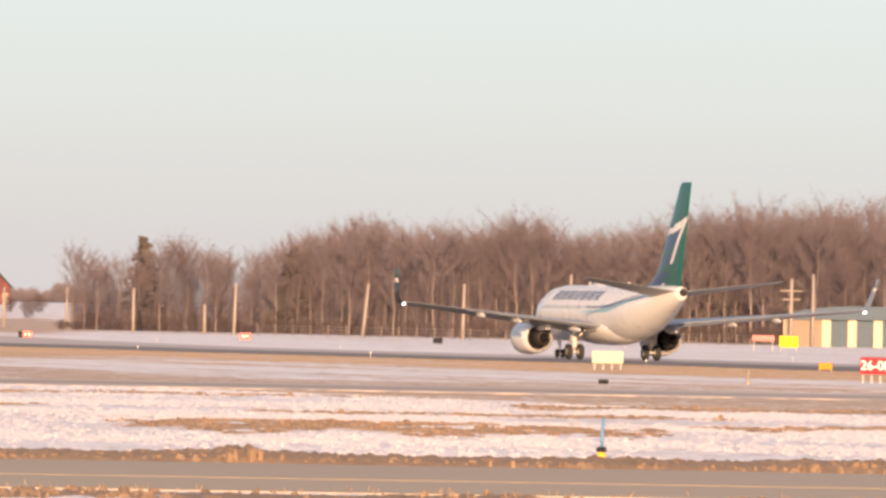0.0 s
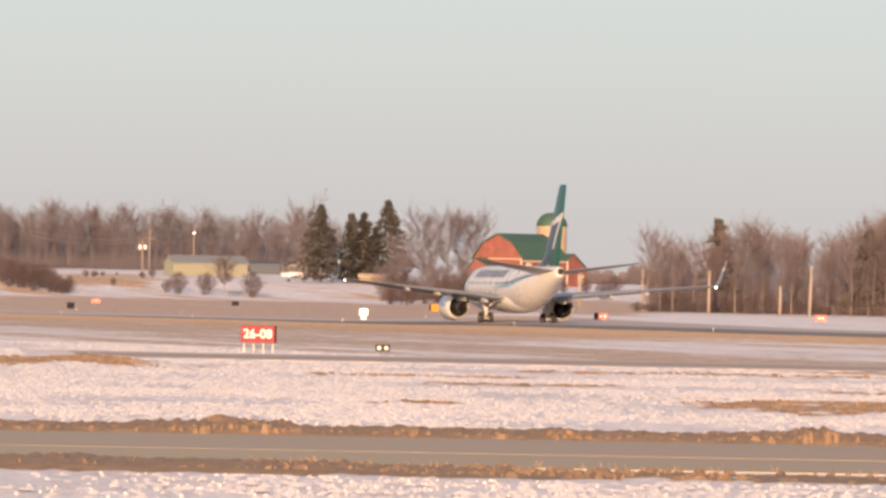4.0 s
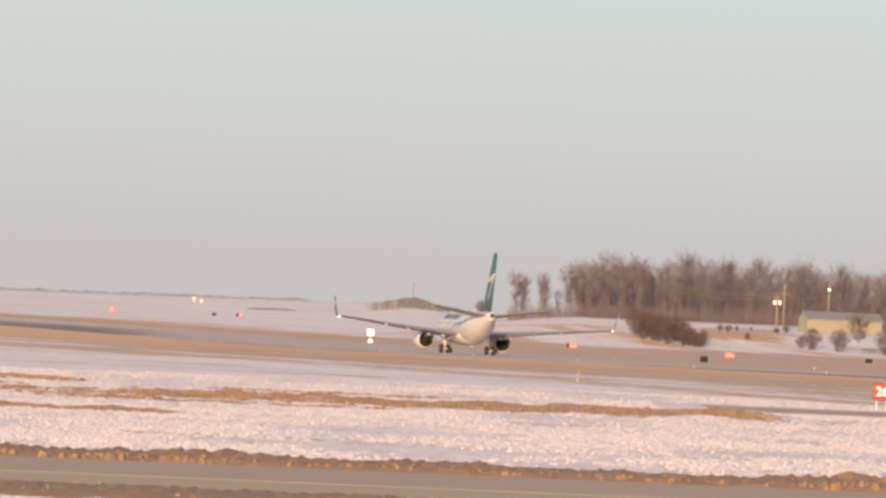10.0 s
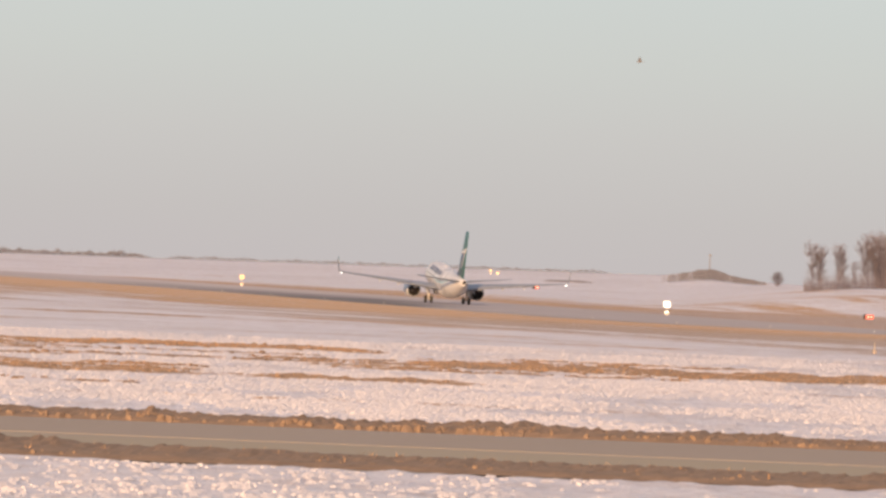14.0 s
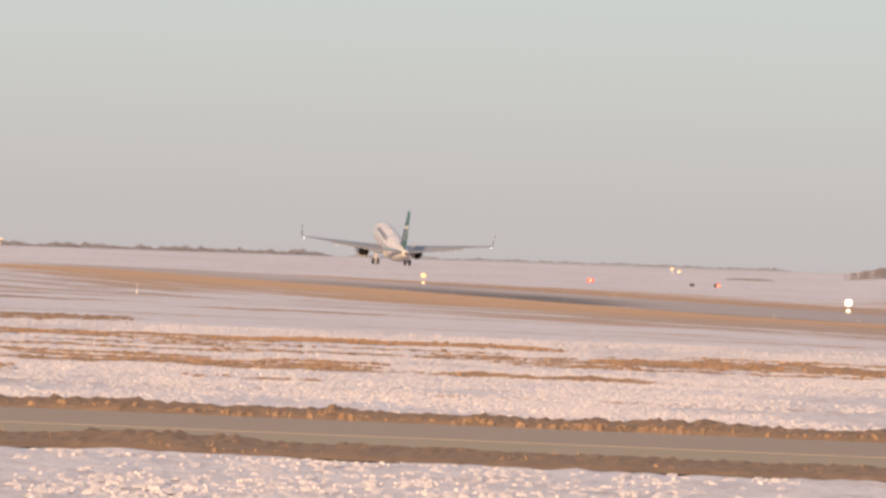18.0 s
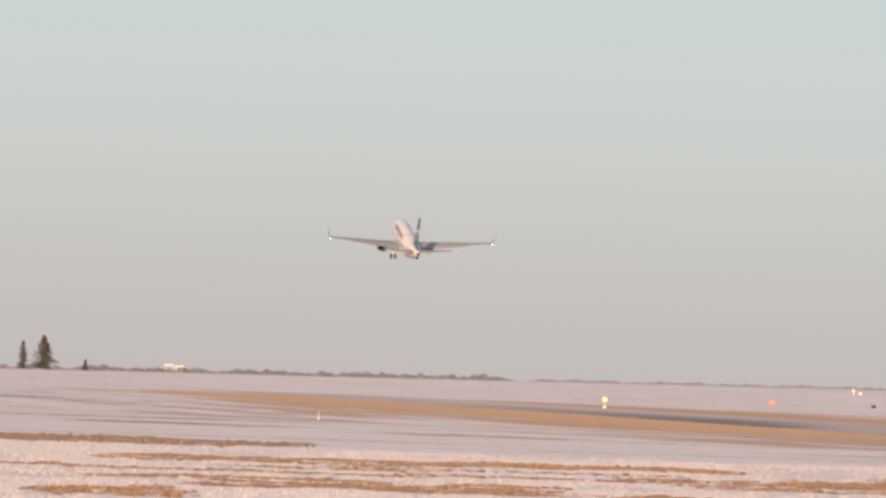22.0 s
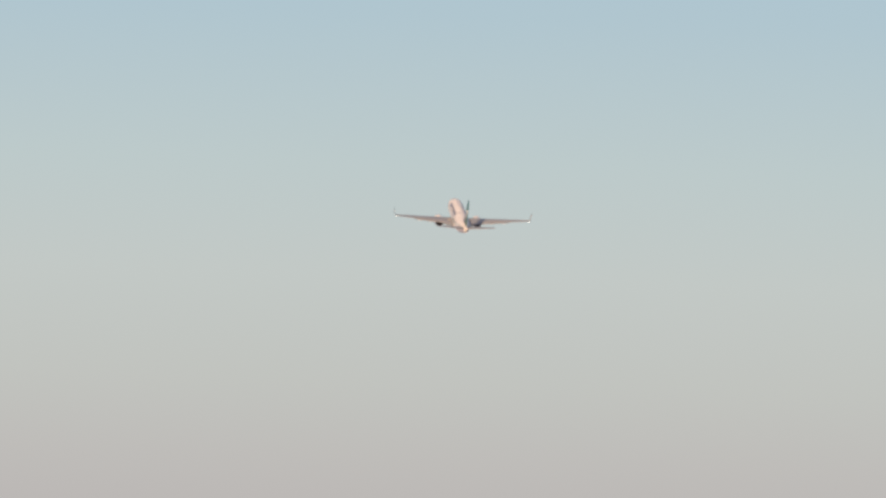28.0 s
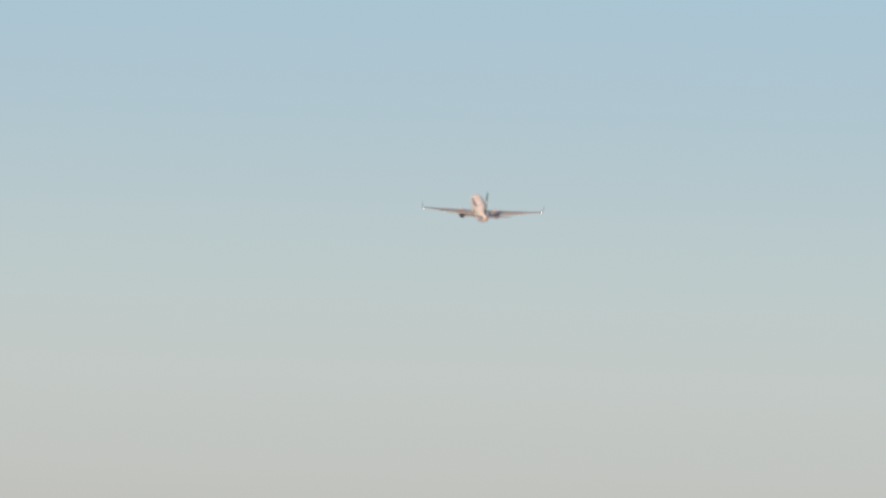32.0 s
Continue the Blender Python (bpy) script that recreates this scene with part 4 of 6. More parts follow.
joined_wood("wood", DEEP, spots, "dense leafless brown wood behind its first row of trees", "wood")


def thicket(name, label, az0, az1, edge, depth, top, count, seed, mat="twigs"):
    """Thin saplings and brush that fill a wood, as one mass."""
    r2 = random.Random(seed)
    v, f = [], []
    for i in range(count):
        az = r2.uniform(az0, az1)
        p = bearing(az, edge(az) + r2.random() * depth, -0.1)
        h = top(az) * (0.2 + 0.72 * r2.random() ** 1.2)
        w = r2.uniform(0.008, 0.024)
        ang = r2.uniform(0, math.pi)
        s = Vector((math.cos(ang), math.sin(ang), 0)) * w
        tip = p + Vector((r2.gauss(0, 0.07) * h, r2.gauss(0, 0.07) * h, h))
        k = len(v)
        v += [p - s, p + s, tip]
        f.append((k, k + 1, k + 2))
        for j in range(5):
            a = p.lerp(tip, r2.uniform(0.25, 0.95))
            b = a + Vector((r2.gauss(0, 0.45), r2.gauss(0, 0.45), r2.uniform(0.3, 1.1)))
            q = s * 0.45
            k = len(v)
            v += [a - q, a + q, b]
            f.append((k, k + 1, k + 2))
    tagged(new(name, mesh_from(name, v, f, M[mat])), label, "undergrowth", kind="stuff")


thicket("undergrowth", "grey-brown saplings and brush filling the wood", 5.80, 10.95, wood_edge, 60, lambda az: 0.95 * wood_top(az), 24000, 8)
thicket("undergrowth", "dense reddish-brown saplings in the deep part of the wood", 7.1, 10.95, lambda az: wood_edge(az) + 14, 50, lambda az: 1.04 * wood_top(az), 20000, 9)


# ---- the country beyond the runway ----
M["snow_roof"] = plain("snow", (0.82, 0.80, 0.80), 0.7, vary=0.06)
M["barn_red"] = plain("barn_red", (0.27, 0.098, 0.088), 0.8, vary=0.45, scale=0.7)
M["trim_white"] = plain("weathered_white_boards", (0.60, 0.52, 0.43), 0.8, vary=0.15)
M["barn_trim"] = plain("cream_boards", (0.56, 0.44, 0.32), 0.8, vary=0.15)
M["roof_green"] = plain("green_roof", (0.045, 0.105, 0.075), 0.6, vary=0.2, scale=0.4)
M["silo_tan"] = plain("silo_concrete", (0.41, 0.31, 0.23), 0.85, vary=0.15, scale=0.6)
M["hut_cream"] = plain("cream_siding", (0.205, 0.21, 0.172), 0.7, vary=0.08, scale=0.5)
M["hut_green"] = plain("pale_green_siding", (0.34, 0.36, 0.27), 0.7, vary=0.1, scale=0.5)
M["hut_roof"] = plain("grey_metal_roof", (0.22, 0.24, 0.25), 0.5, 0.2, vary=0.12, scale=0.5)
M["navy"] = plain("dark_blue_siding", (0.06, 0.08, 0.11), 0.7, vary=0.2)
M["post_wood"] = plain("weathered_post", (0.31, 0.27, 0.24), 0.9, vary=0.2)
M["pole_wood"] = plain("utility_pole", (0.27, 0.235, 0.21), 0.9, vary=0.2)
M["scrub"] = plain("brown_scrub", (0.088, 0.066, 0.072), 0.95, vary=0.3)
M["dull_needles"] = plain("brownish_needles", (0.115, 0.10, 0.085), 0.9, vary=0.35, scale=0.6)
# skyline scrub: its blue-grey stands in for the haze of distance
M["hazed_scrub"] = plain("hazy_grey_scrub", (0.115, 0.12, 0.15), 0.95, vary=0.3)
M["dry_grass"] = plain("dry_grass", (0.40, 0.25, 0.135), 0.95, vary=0.3, scale=0.4)
M["wire"] = plain("fence_wire", (0.35, 0.33, 0.32), 0.6, 0.5)
M["blue_grey"] = plain("blue_grey_sheet_metal", (0.06, 0.095, 0.14), 0.7, 0.0, vary=0.15)
M["dull_tan"] = plain("dull_tan_panel", (0.24, 0.19, 0.145), 0.8, vary=0.15, scale=0.6)
M["pale_column"] = plain("pale_yellow_column", (0.52, 0.44, 0.31), 0.6, vary=0.1)
M["lamp_white"] = glow("white_airfield_lamp", (1.0, 0.93, 0.74), 2.2)
M["lamp_warm"] = glow("warm_airfield_lamp", (1.0, 0.72, 0.36), 2.6)
M["yard_lamp"] = glow("yard_lamp_glow", (1.0, 0.92, 0.82), 2.5)


def place(ob, az, d, up=0.0, turn=None):
    """Stand a thing on the land at a bearing and a distance, its front to the tripod."""
    p = bearing(az, d, up)
    ob.matrix_basis = pose(*p, 0, 0, -az if turn is None else turn) @ Matrix.Diagonal((*ob.scale, 1))
    return ob


def shrub_mesh(seed, r, h, twigs, thick=0.02):
    """A leafless shrub: stems from the ground and a haze of twigs."""
    rng = random.Random(seed)
    v, f = [], []
    for i in range(twigs):
        u = rng.random() ** 0.6
        ang = rng.uniform(0, 2 * math.pi)
        base = rng.random() ** 0.7
        lean = r * base
        a = Vector((math.cos(ang) * lean * (0.3 + 0.7 * u), math.sin(ang) * lean * (0.3 + 0.7 * u), h * u * (1.02 - 0.45 * base * base)))
        d = Vector((math.cos(ang) * base + rng.gauss(0, 0.4), math.sin(ang) * base + rng.gauss(0, 0.4), rng.uniform(0.5, 1.6))).normalized()
        b = a + d * rng.uniform(0.12, 0.3) * h
        s = d.orthogonal().normalized() * thick * rng.uniform(0.6, 1.4)
        s = s * math.cos(i) + d.cross(s) * math.sin(i)
        k = len(v)
        v += [a - s, a + s, b]
        f.append((k, k + 1, k + 2))
    for i in range(9):
        ang = rng.uniform(0, 2 * math.pi)
        a = Vector((0.15 * r * math.cos(ang), 0.15 * r * math.sin(ang), -0.1))
        b = Vector((0.6 * r * math.cos(ang), 0.6 * r * math.sin(ang), h * rng.uniform(0.6, 0.9)))
        s = (b - a).normalized().orthogonal() * 0.03
        k = len(v)
        v += [a - s, a + s, b]
        f.append((k, k + 1, k + 2))
    return mesh_from("shrub", v, f, M["scrub"])


def build_shed(name, label, category, length, depth, wall, roof, mats, az, d, turn):
    """A gabled building, its long side to the front; origin at the front's middle."""
    t = thing(name, label, category)
    wm, gm, rm = mats
    part("front_wall", box((length, 0.18, wall), (0, 0.09, wall / 2), 0.02), wm, t)
    part("back_wall", box((length, 0.18, wall), (0, depth - 0.09, wall / 2), 0.02), wm, t)
    for s in (-1, 1):
        part("gable_wall", prism([(0.18, 0), (depth - 0.18, 0), (depth - 0.18, wall), (depth / 2, wall + roof - 0.06), (0.18, wall)], 0.18, "x", s * (length / 2 - 0.09)), gm, t)
    for s in (0, 1):
        y0, y1 = (-0.35, depth / 2) if s == 0 else (depth / 2, depth + 0.35)
        z0, z1 = (wall - 0.12, wall + roof) if s == 0 else (wall + roof, wall - 0.12)
        part("roof_side", prism([(y0, z0), (y1, z1), (y1, z1 + 0.12), (y0, z0 + 0.12)], length + 0.5, "x", 0), rm, t)
    return place(t, az, d, 0.0, turn)


def country_building_row():
    hut = build_shed("shed", "low cream metal shed with a grey gabled roof", "shed", 13.4, 6.5, 2.3, 1.25, (M["hut_cream"], M["hut_green"], M["hut_roof"]), 3.34, 1772, 11)
    for k in range(3):
        part("door", box((1.6, 0.06, 1.9), (-4.5 + 4.3 * k, -0.02, 0.95)), M["hut_cream"], hut, "cream sliding door")
    build_shed("shed", "dark blue-grey shed with a flat-pitched roof", "shed", 5.3, 4.0, 2.0, 0.3, (M["navy"], M["navy"], M["navy"]), 3.648, 1840, -4)
    g = thing("picnic_shelter", "small white open shelter with posts on the snow", "shelter")
    part("roof", prism([(-2.4, 1.7), (2.4, 1.7), (2.1, 2.0), (-2.1, 2.0)], 3.0, "y", 1.4), M["hut_cream"], g)
    for k in range(5):
        part("post", box((0.14, 0.14, 1.75), (-2.1 + 1.05 * k, 0.1, 0.85)), M["hut_cream"], g)
    part("low_wall", box((4.6, 0.15, 0.55), (0, 0.28, 0.26)), M["hut_green"], g)
    place(g, 3.815, 1818)
    build_shed("shed", "low tan wooden shed among the trees", "shed", 4.0, 3.0, 1.35, 0.35, (M["dull_tan"], M["dull_tan"], M["barn_trim"]), 4.248, 1684, -8)


def build_pole(az, d, h, label, arms=(), lamp=0.0, boxes=0.0, lean=0.0, wood="pole_wood", r=0.14):
    p = thing("utility_pole" if arms or lamp or boxes else "wooden_post", label, "pole")
    part("post", tube((0, 0, -0.3), (lean, 0, h), r, r * 0.72, 8), M[wood], p)
    for z, w in arms:
        part("crossarm", box((w, 0.1, 0.13), (lean * z / h, -0.12, z), 0.01), M[wood], p)
    if boxes:
        for s in (-0.45, 0.45):
            part("transformer", lathe([(-0.4, 0.05), (-0.38, 0.27), (0.38, 0.27), (0.42, 0.05)], "z", (s, -0.2, boxes), 12), M["snow_roof"], p, "pale transformer can")
    if lamp:
        part("lamp_head", box((0.34, 0.4, 0.36), (0, -0.25, lamp), 0.06), M["yard_lamp"], p, "lit white yard lamp")
    return place(p, az, d)


def build_barn():
    barn = thing("barn", "old red gambrel barn with a green roof on a snowy rise", "barn")
    w, ln, eave, knee, ridge = 9.6, 13.5, 4.7, 7.2, 8.6
    prof = [(0, 0), (w, 0), (w, eave), (w * 0.80, knee), (w / 2, ridge), (w * 0.2, knee), (0, eave)]
    # x runs along the gable from the corner, y along the ridge
    part("gable_wall", prism(prof, 0.25, "y", 0.125), M["barn_red"], barn, "weathered red board gable")
    part("gable_wall", prism(prof, 0.25, "y", ln - 0.125), M["barn_red"], barn)
    part("long_wall", box((0.25, ln - 0.5, eave), (0.125, ln / 2, eave / 2)), M["barn_red"], barn)
    part("long_wall", box((0.25, ln - 0.5, eave), (w - 0.125, ln / 2, eave / 2)), M["barn_red"], barn)
    for a, b in (((-0.35, eave - 0.25), (w * 0.2, knee + 0.05)), ((w * 0.2, knee + 0.05), (w / 2, ridge + 0.1)), ((w / 2, ridge + 0.1), (w * 0.8, knee + 0.05)), ((w * 0.8, knee + 0.05), (w + 0.35, eave - 0.25))):
        part("roof_slope", prism([a, b, (b[0], b[1] + 0.16), (a[0], a[1] + 0.16)], ln + 0.7, "y", ln / 2), M["roof_green"], barn, "green metal roof slope")
    for k in range(12):
        part("board_batten", box((0.07, 0.05, 4.4 if 2 < k < 9 else 3.2), (0.5 + k * 0.78, -0.02, 2.3)), M["barn_red"], barn)
    for k in range(6):
        part("stable_door", box((0.06, 0.95, 1.25), (-0.03, 3.0 + k * 1.75, 0.95)), M["trim_white"], barn, "cream stable door")
        part("door_lintel", box((0.1, 1.3, 0.16), (-0.05, 3.0 + k * 1.75, 1.66)), M["barn_red"], barn)
    part("hay_window", box((0.06, 1.2, 1.2), (-0.03, 2.2, 3.4)), M["barn_trim"], barn)
    part("corner_board", box((0.3, 0.12, eave), (0.12, -0.06, eave / 2)), M["barn_trim"], barn)
    # lower block at the far end
    annex = [(ln, 0), (ln + 6.1, 0), (ln + 6.1, 3.1), (ln + 1.9, 5.5), (ln, 4.6)]
    part("annex_wall", prism(annex, 5.0, "x", 2.3), M["barn_red"], barn, "red annex with a gabled front")
    part("annex_roof", prism([(ln - 0.1, 4.65), (ln + 1.9, 5.56), (ln + 1.9, 5.7), (ln - 0.1, 4.8)], 5.5, "x", 2.3), M["roof_green"], barn)
    part("annex_roof", prism([(ln + 1.9, 5.56), (ln + 6.5, 2.92), (ln + 6.5, 3.06), (ln + 1.9, 5.7)], 5.5, "x", 2.3), M["roof_green"], barn)
    part("annex_door", box((0.06, 1.7, 2.2), (-0.24, ln + 4.3, 1.1)), M["barn_trim"], barn, "grey boarded doorway")
    part("corner_board", box((0.14, 0.3, 4.5), (-0.29, ln + 0.05, 2.25)), M["trim_white"], barn, "pale corner board")
    part("eave_board", box((0.1, ln - 0.3, 0.22), (-0.08, ln / 2, eave - 0.42)), M["trim_white"], barn, "pale board under the eave")
    part("gable_board", box((w - 0.4, 0.1, 0.16), (w / 2, -0.06, eave - 0.1)), M["barn_trim"], barn, "pale board across the gable")
    # lean-to before the gable
    part("lean_to_wall", prism([(0.8, 0), (8.6, 0), (8.6, 2.4), (6.9, 4.5), (0.8, 1.6)], 3.6, "y", -1.85), M["barn_red"], barn, "red lean-to")
    part("lean_to_roof", prism([(0.3, 1.42), (6.9, 4.55), (6.9, 4.72), (0.3, 1.6)], 4.0, "y", -1.9), M["roof_green"], barn)
    part("lean_to_roof", prism([(6.9, 4.55), (9.0, 2.1), (9.0, 2.28), (6.9, 4.72)], 4.0, "y", -1.9), M["roof_green"], barn)
    c = bearing(5.095, 1688)
    # turn so that the gable runs to the left and away, the long wall to the right and away
    a = radians(38)
    g, l = Vector((-math.cos(a), math.sin(a), 0)), Vector((math.sin(a), math.cos(a), 0))
    m = Matrix(((g.x, l.x, 0, c.x), (g.y, l.y, 0, c.y), (0, 0, 1, EYE - 0.25), (0, 0, 0, 1)))
    return barn, m


def put_barn():
    # the axes above are left-handed, so the ridge axis is mirrored into the meshes
    barn, m = build_barn()
    flip = Matrix.Diagonal((-1, 1, 1, 1))
    for o in barn.children:
        o.data.transform(flip)
        o.data.flip_normals()
    mm = m @ flip
    barn.matrix_basis = mm
    return barn


def build_silo():
    s = thing("silo", "tan concrete silo with a green domed cap", "silo")
    part("wall", lathe([(-0.5, 2.5), (10.2, 2.5)], "z", n=28), M["silo_tan"], s)
    for k in range(8):
        part("hoop", lathe([(0.9 + k * 1.2, 2.5), (0.92 + k * 1.2, 2.54), (1.0 + k * 1.2, 2.54), (1.02 + k * 1.2, 2.5)], "z", n=28), M["silo_tan"], s)
    part("dome", lathe([(10.1, 2.62), (10.3, 2.62), (11.0, 2.4), (11.75, 1.85), (12.2, 1.2), (12.35, 0.02)], "z", n=28), M["roof_green"], s)
    place(s, 5.259, 1708)


def plant_country():
    rng = random.Random(21)
    # second wood, beyond the shed
    top = lambda az: 8.6 + 1.5 * smooth(az, 1.6, 2.1) - 1.0 * smooth(az, 2.7, 3.6)
    stray = recoloured([bare_tree(75 + k, 8.0, 1.7, 2400, 34, 0.14, (1.0, 2.6)) for k in range(2)], "hazed_bark", "hazed_twigs")
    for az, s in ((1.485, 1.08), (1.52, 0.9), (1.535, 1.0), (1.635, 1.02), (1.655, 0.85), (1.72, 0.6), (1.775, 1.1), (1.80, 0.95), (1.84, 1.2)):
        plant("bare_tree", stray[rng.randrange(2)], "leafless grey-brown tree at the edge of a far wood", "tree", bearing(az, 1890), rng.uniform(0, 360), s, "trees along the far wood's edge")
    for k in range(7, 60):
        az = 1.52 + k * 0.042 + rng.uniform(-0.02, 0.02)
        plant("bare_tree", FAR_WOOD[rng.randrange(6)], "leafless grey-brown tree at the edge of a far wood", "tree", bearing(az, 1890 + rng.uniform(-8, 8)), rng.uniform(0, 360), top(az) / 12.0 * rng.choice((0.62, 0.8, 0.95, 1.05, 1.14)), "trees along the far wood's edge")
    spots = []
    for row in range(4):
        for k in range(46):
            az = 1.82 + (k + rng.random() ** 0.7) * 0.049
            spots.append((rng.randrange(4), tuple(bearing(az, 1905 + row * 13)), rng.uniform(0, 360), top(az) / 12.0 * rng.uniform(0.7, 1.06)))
    joined_wood("far_wood", DEEP, spots, "dense leafless wood behind the shed", "wood", ("hazed_bark", "hazed_twigs"))
    thicket("undergrowth", "grey-brown saplings filling the far wood", 1.84, 4.1, lambda az: 1888, 60, lambda az: 0.95 * top(az), 16000, 18, "hazed_twigs")
    thicket("undergrowth", "low dark brush along the foot of the far wood", 1.44, 4.1, lambda az: 1870, 20, lambda az: 3.4, 9000, 28, "hazed_twigs")
    thicket("undergrowth", "grey-brown brush round the wide bare trees", 4.30, 4.83, lambda az: 1600, 60, lambda az: 4.6, 4500, 19, "hazed_twigs")
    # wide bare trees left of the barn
    wide = recoloured([bare_tree(71 + k, 11.0, 3.9, 8500, 46, 0.12, (0.9, 2.2)) for k in range(3)], "hazed_bark", "hazed_twigs")
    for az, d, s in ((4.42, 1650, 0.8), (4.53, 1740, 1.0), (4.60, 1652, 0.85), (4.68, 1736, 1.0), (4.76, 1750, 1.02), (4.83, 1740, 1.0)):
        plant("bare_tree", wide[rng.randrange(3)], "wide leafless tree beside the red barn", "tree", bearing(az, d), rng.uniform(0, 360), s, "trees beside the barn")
    plant("bare_tree", wide[1], "tall pale leafless tree behind dark spruces", "tree", bearing(3.866, 1765), 40, 1.08)
    # spruces
    big = conifer(31, 13.4, 6.4, 24)
    slim = conifer(32, 11.4, 4.7, 21)
    for az, d, me, s, turn in ((3.96, 1690, big, 0.96, 10), (4.13, 1700, slim, 1.0, 80), (4.20, 1696, slim, 1.02, 200), (4.335, 1690, big, 1.03, 140), (4.27, 1702, slim, 0.8, 300)):
        plant("spruce", me, "dark green spruce with drooping boughs", "tree", bearing(az, d), turn, s, "spruces on the snowy rise")
    # conifers in the big wood
    dull = conifer(33, 11.4, 4.4, 19, "dull_needles")
    for az, d, s in ((6.20, 1176, 0.95), (7.05, 1156, 0.86), (7.11, 1160, 0.76), (9.45, 1128, 0.88)):
        plant("spruce", dull, "dark conifer standing in the leafless wood", "tree", bearing(az, d), rng.uniform(0, 360), s)
    # distant pair of spruces and shrubs on the skyline
    thin = conifer(35, 11.4, 3.4, 13)
    for az, me, s in ((-4.89, big, 0.76), (-5.005, thin, 0.74), (-4.652, slim, 0.30)):
        plant("spruce", me, "dark spruce far off on the skyline", "tree", bearing(az, 2985), rng.uniform(0, 360), s)
    bushy = conifer(91, 8.6, 6.2, 24, "scrub")
    plant("bushy_tree", bushy, "dense dark bushy tree far off on the skyline", "tree", bearing(-5.559, 2985), 20, 0.95)
    plant("bushy_tree", bushy, "low dark bushy tree far off on the skyline", "tree", bearing(-5.189, 2980), 150, 0.36)
    # shrubs
    sh = [shrub_mesh(90 + k, 1.5, 2.8, 900) for k in range(3)]
    def shrub(az, d, s, label, sz=None):
        ob = tagged(new("shrub", sh[rng.randrange(3)]), label, "shrub")
        ob.matrix_basis = pose(*bearing(az, d, -0.05), 0, 0, rng.uniform(0, 360)) @ Matrix.Diagonal((s, s, sz or s, 1))
    for az, d, s in ((3.10, 1640, 0.7), (3.16, 1636, 1.2), (3.32, 1634, 1.25), (3.58, 1622, 1.4)):
        shrub(az, d, s, "round leafless shrub on the snowy slope")
    plant("bare_tree", bare_tree(81, 5.4, 2.3, 6000, 30, 0.36, (0.5, 1.5)), "small bushy leafless tree on the snowy slope", "tree", bearing(3.42, 1618), 30, 1.0)
    for k in range(16):
        az = 2.17 + k * 0.024 + rng.uniform(-0.01, 0.01)
        shrub(az, 1662 - 2.2 * k + rng.uniform(-8, 8), rng.uniform(0.95, 1.35), "dark brown thicket at the foot of the bank", rng.uniform(1.2, 1.7) * (1 - 0.45 * smooth(az, 2.36, 2.54)))
    for k in range(22):
        shrub(4.28 + rng.random() * 0.54, 1575 + rng.uniform(-60, 60), rng.uniform(0.4, 1.2), "brown thicket below the barn", rng.uniform(0.5, 1.7))
    for k in range(7):
        plant("bare_tree", wide[rng.randrange(3)], "small leafless tree in the thicket below the barn", "tree", bearing(4.32 + k * 0.072 + rng.uniform(-0.03, 0.03), 1600 + rng.uniform(-30, 30)), rng.uniform(0, 360), rng.uniform(0.4, 0.7))
    for az in (4.93, 5.10, 5.22, 5.33, 5.45, 5.56, 5.62):
        shrub(az, 1600 + rng.uniform(-40, 20), rng.uniform(0.6, 1.1), "leafless shrub on the snow before the barn")
    for k in range(10):
        shrub(2.55 + rng.random() * 0.5, 1700 + rng.uniform(-40, 60), rng.uniform(0.2, 0.6), "dry brown brush on the snowy bank")
    shrub(1.292, 2790, 1.3, "dark shrub on the skyline")
    for k in range(60):
        az = 5.75 + k * 0.082
        shrub(az, wood_edge(az) - 6 + rng.uniform(-3, 9), rng.uniform(0.5, 1.0), "brown undergrowth at the foot of the wood", rng.uniform(0.35, 0.8))
    # hedges and low woods on the skyline, as one mass each
    def hedge(name, label, az0, az1, d, h, count, seed, deep=12, mat="hazed_scrub"):
        r2 = random.Random(seed)
        v, f = [], []
        for i in range(count):
            az = r2.uniform(az0, az1)
            u = 0.5 + 0.5 * noise.noise((az * 6.0, seed, 0)) + 0.35 * noise.noise((az * 23.0, seed, 5))
            hh = h * max(0.12, u) * smooth(az, az0, az0 + 0.15) * (1 - smooth(az, az1 - 0.15, az1)) + 0.1
            b = bearing(az, d + r2.uniform(-deep, 12), 0)
            a = b + Vector((0, 0, hh * r2.random() ** 0.7 - 0.2))
            t = Vector((r2.gauss(0, 0.4), r2.gauss(0, 0.3), r2.uniform(0.4, 1.4))) * r2.uniform(0.4, 1.2) * min(1.0, hh / 2)
            s = Vector((r2.uniform(0.03, 0.12), 0, r2.uniform(-0.04, 0.04)))
            k = len(v)
            v += [a - s, a + s, a + t]
            f.append((k, k + 1, k + 2))
        tagged(new(name, mesh_from(name, v, f, M[mat])), label, "hedge", kind="stuff")
    hedge("hedge", "low dark hedge along the snowy skyline", -6.3, -2.2, 3060, 2.1, 17000, 3, 12, "hazed_scrub")
    hedge("hedge", "thin scattered bushes along the snowy skyline", -2.2, 0.4, 3080, 1.3, 5000, 9, 12, "hazed_scrub")
    hedge("scrub_hill", "scrub covering a low hill, tinted grey for distance haze", 0.60, 1.28, 2960, 0.8, 22000, 4, 150)
    hedge("far_treeline", "distant dark tree line beyond the fields", 5.30, 6.0, 2300, 4.6, 16000, 6, 12, "hazed_twigs")


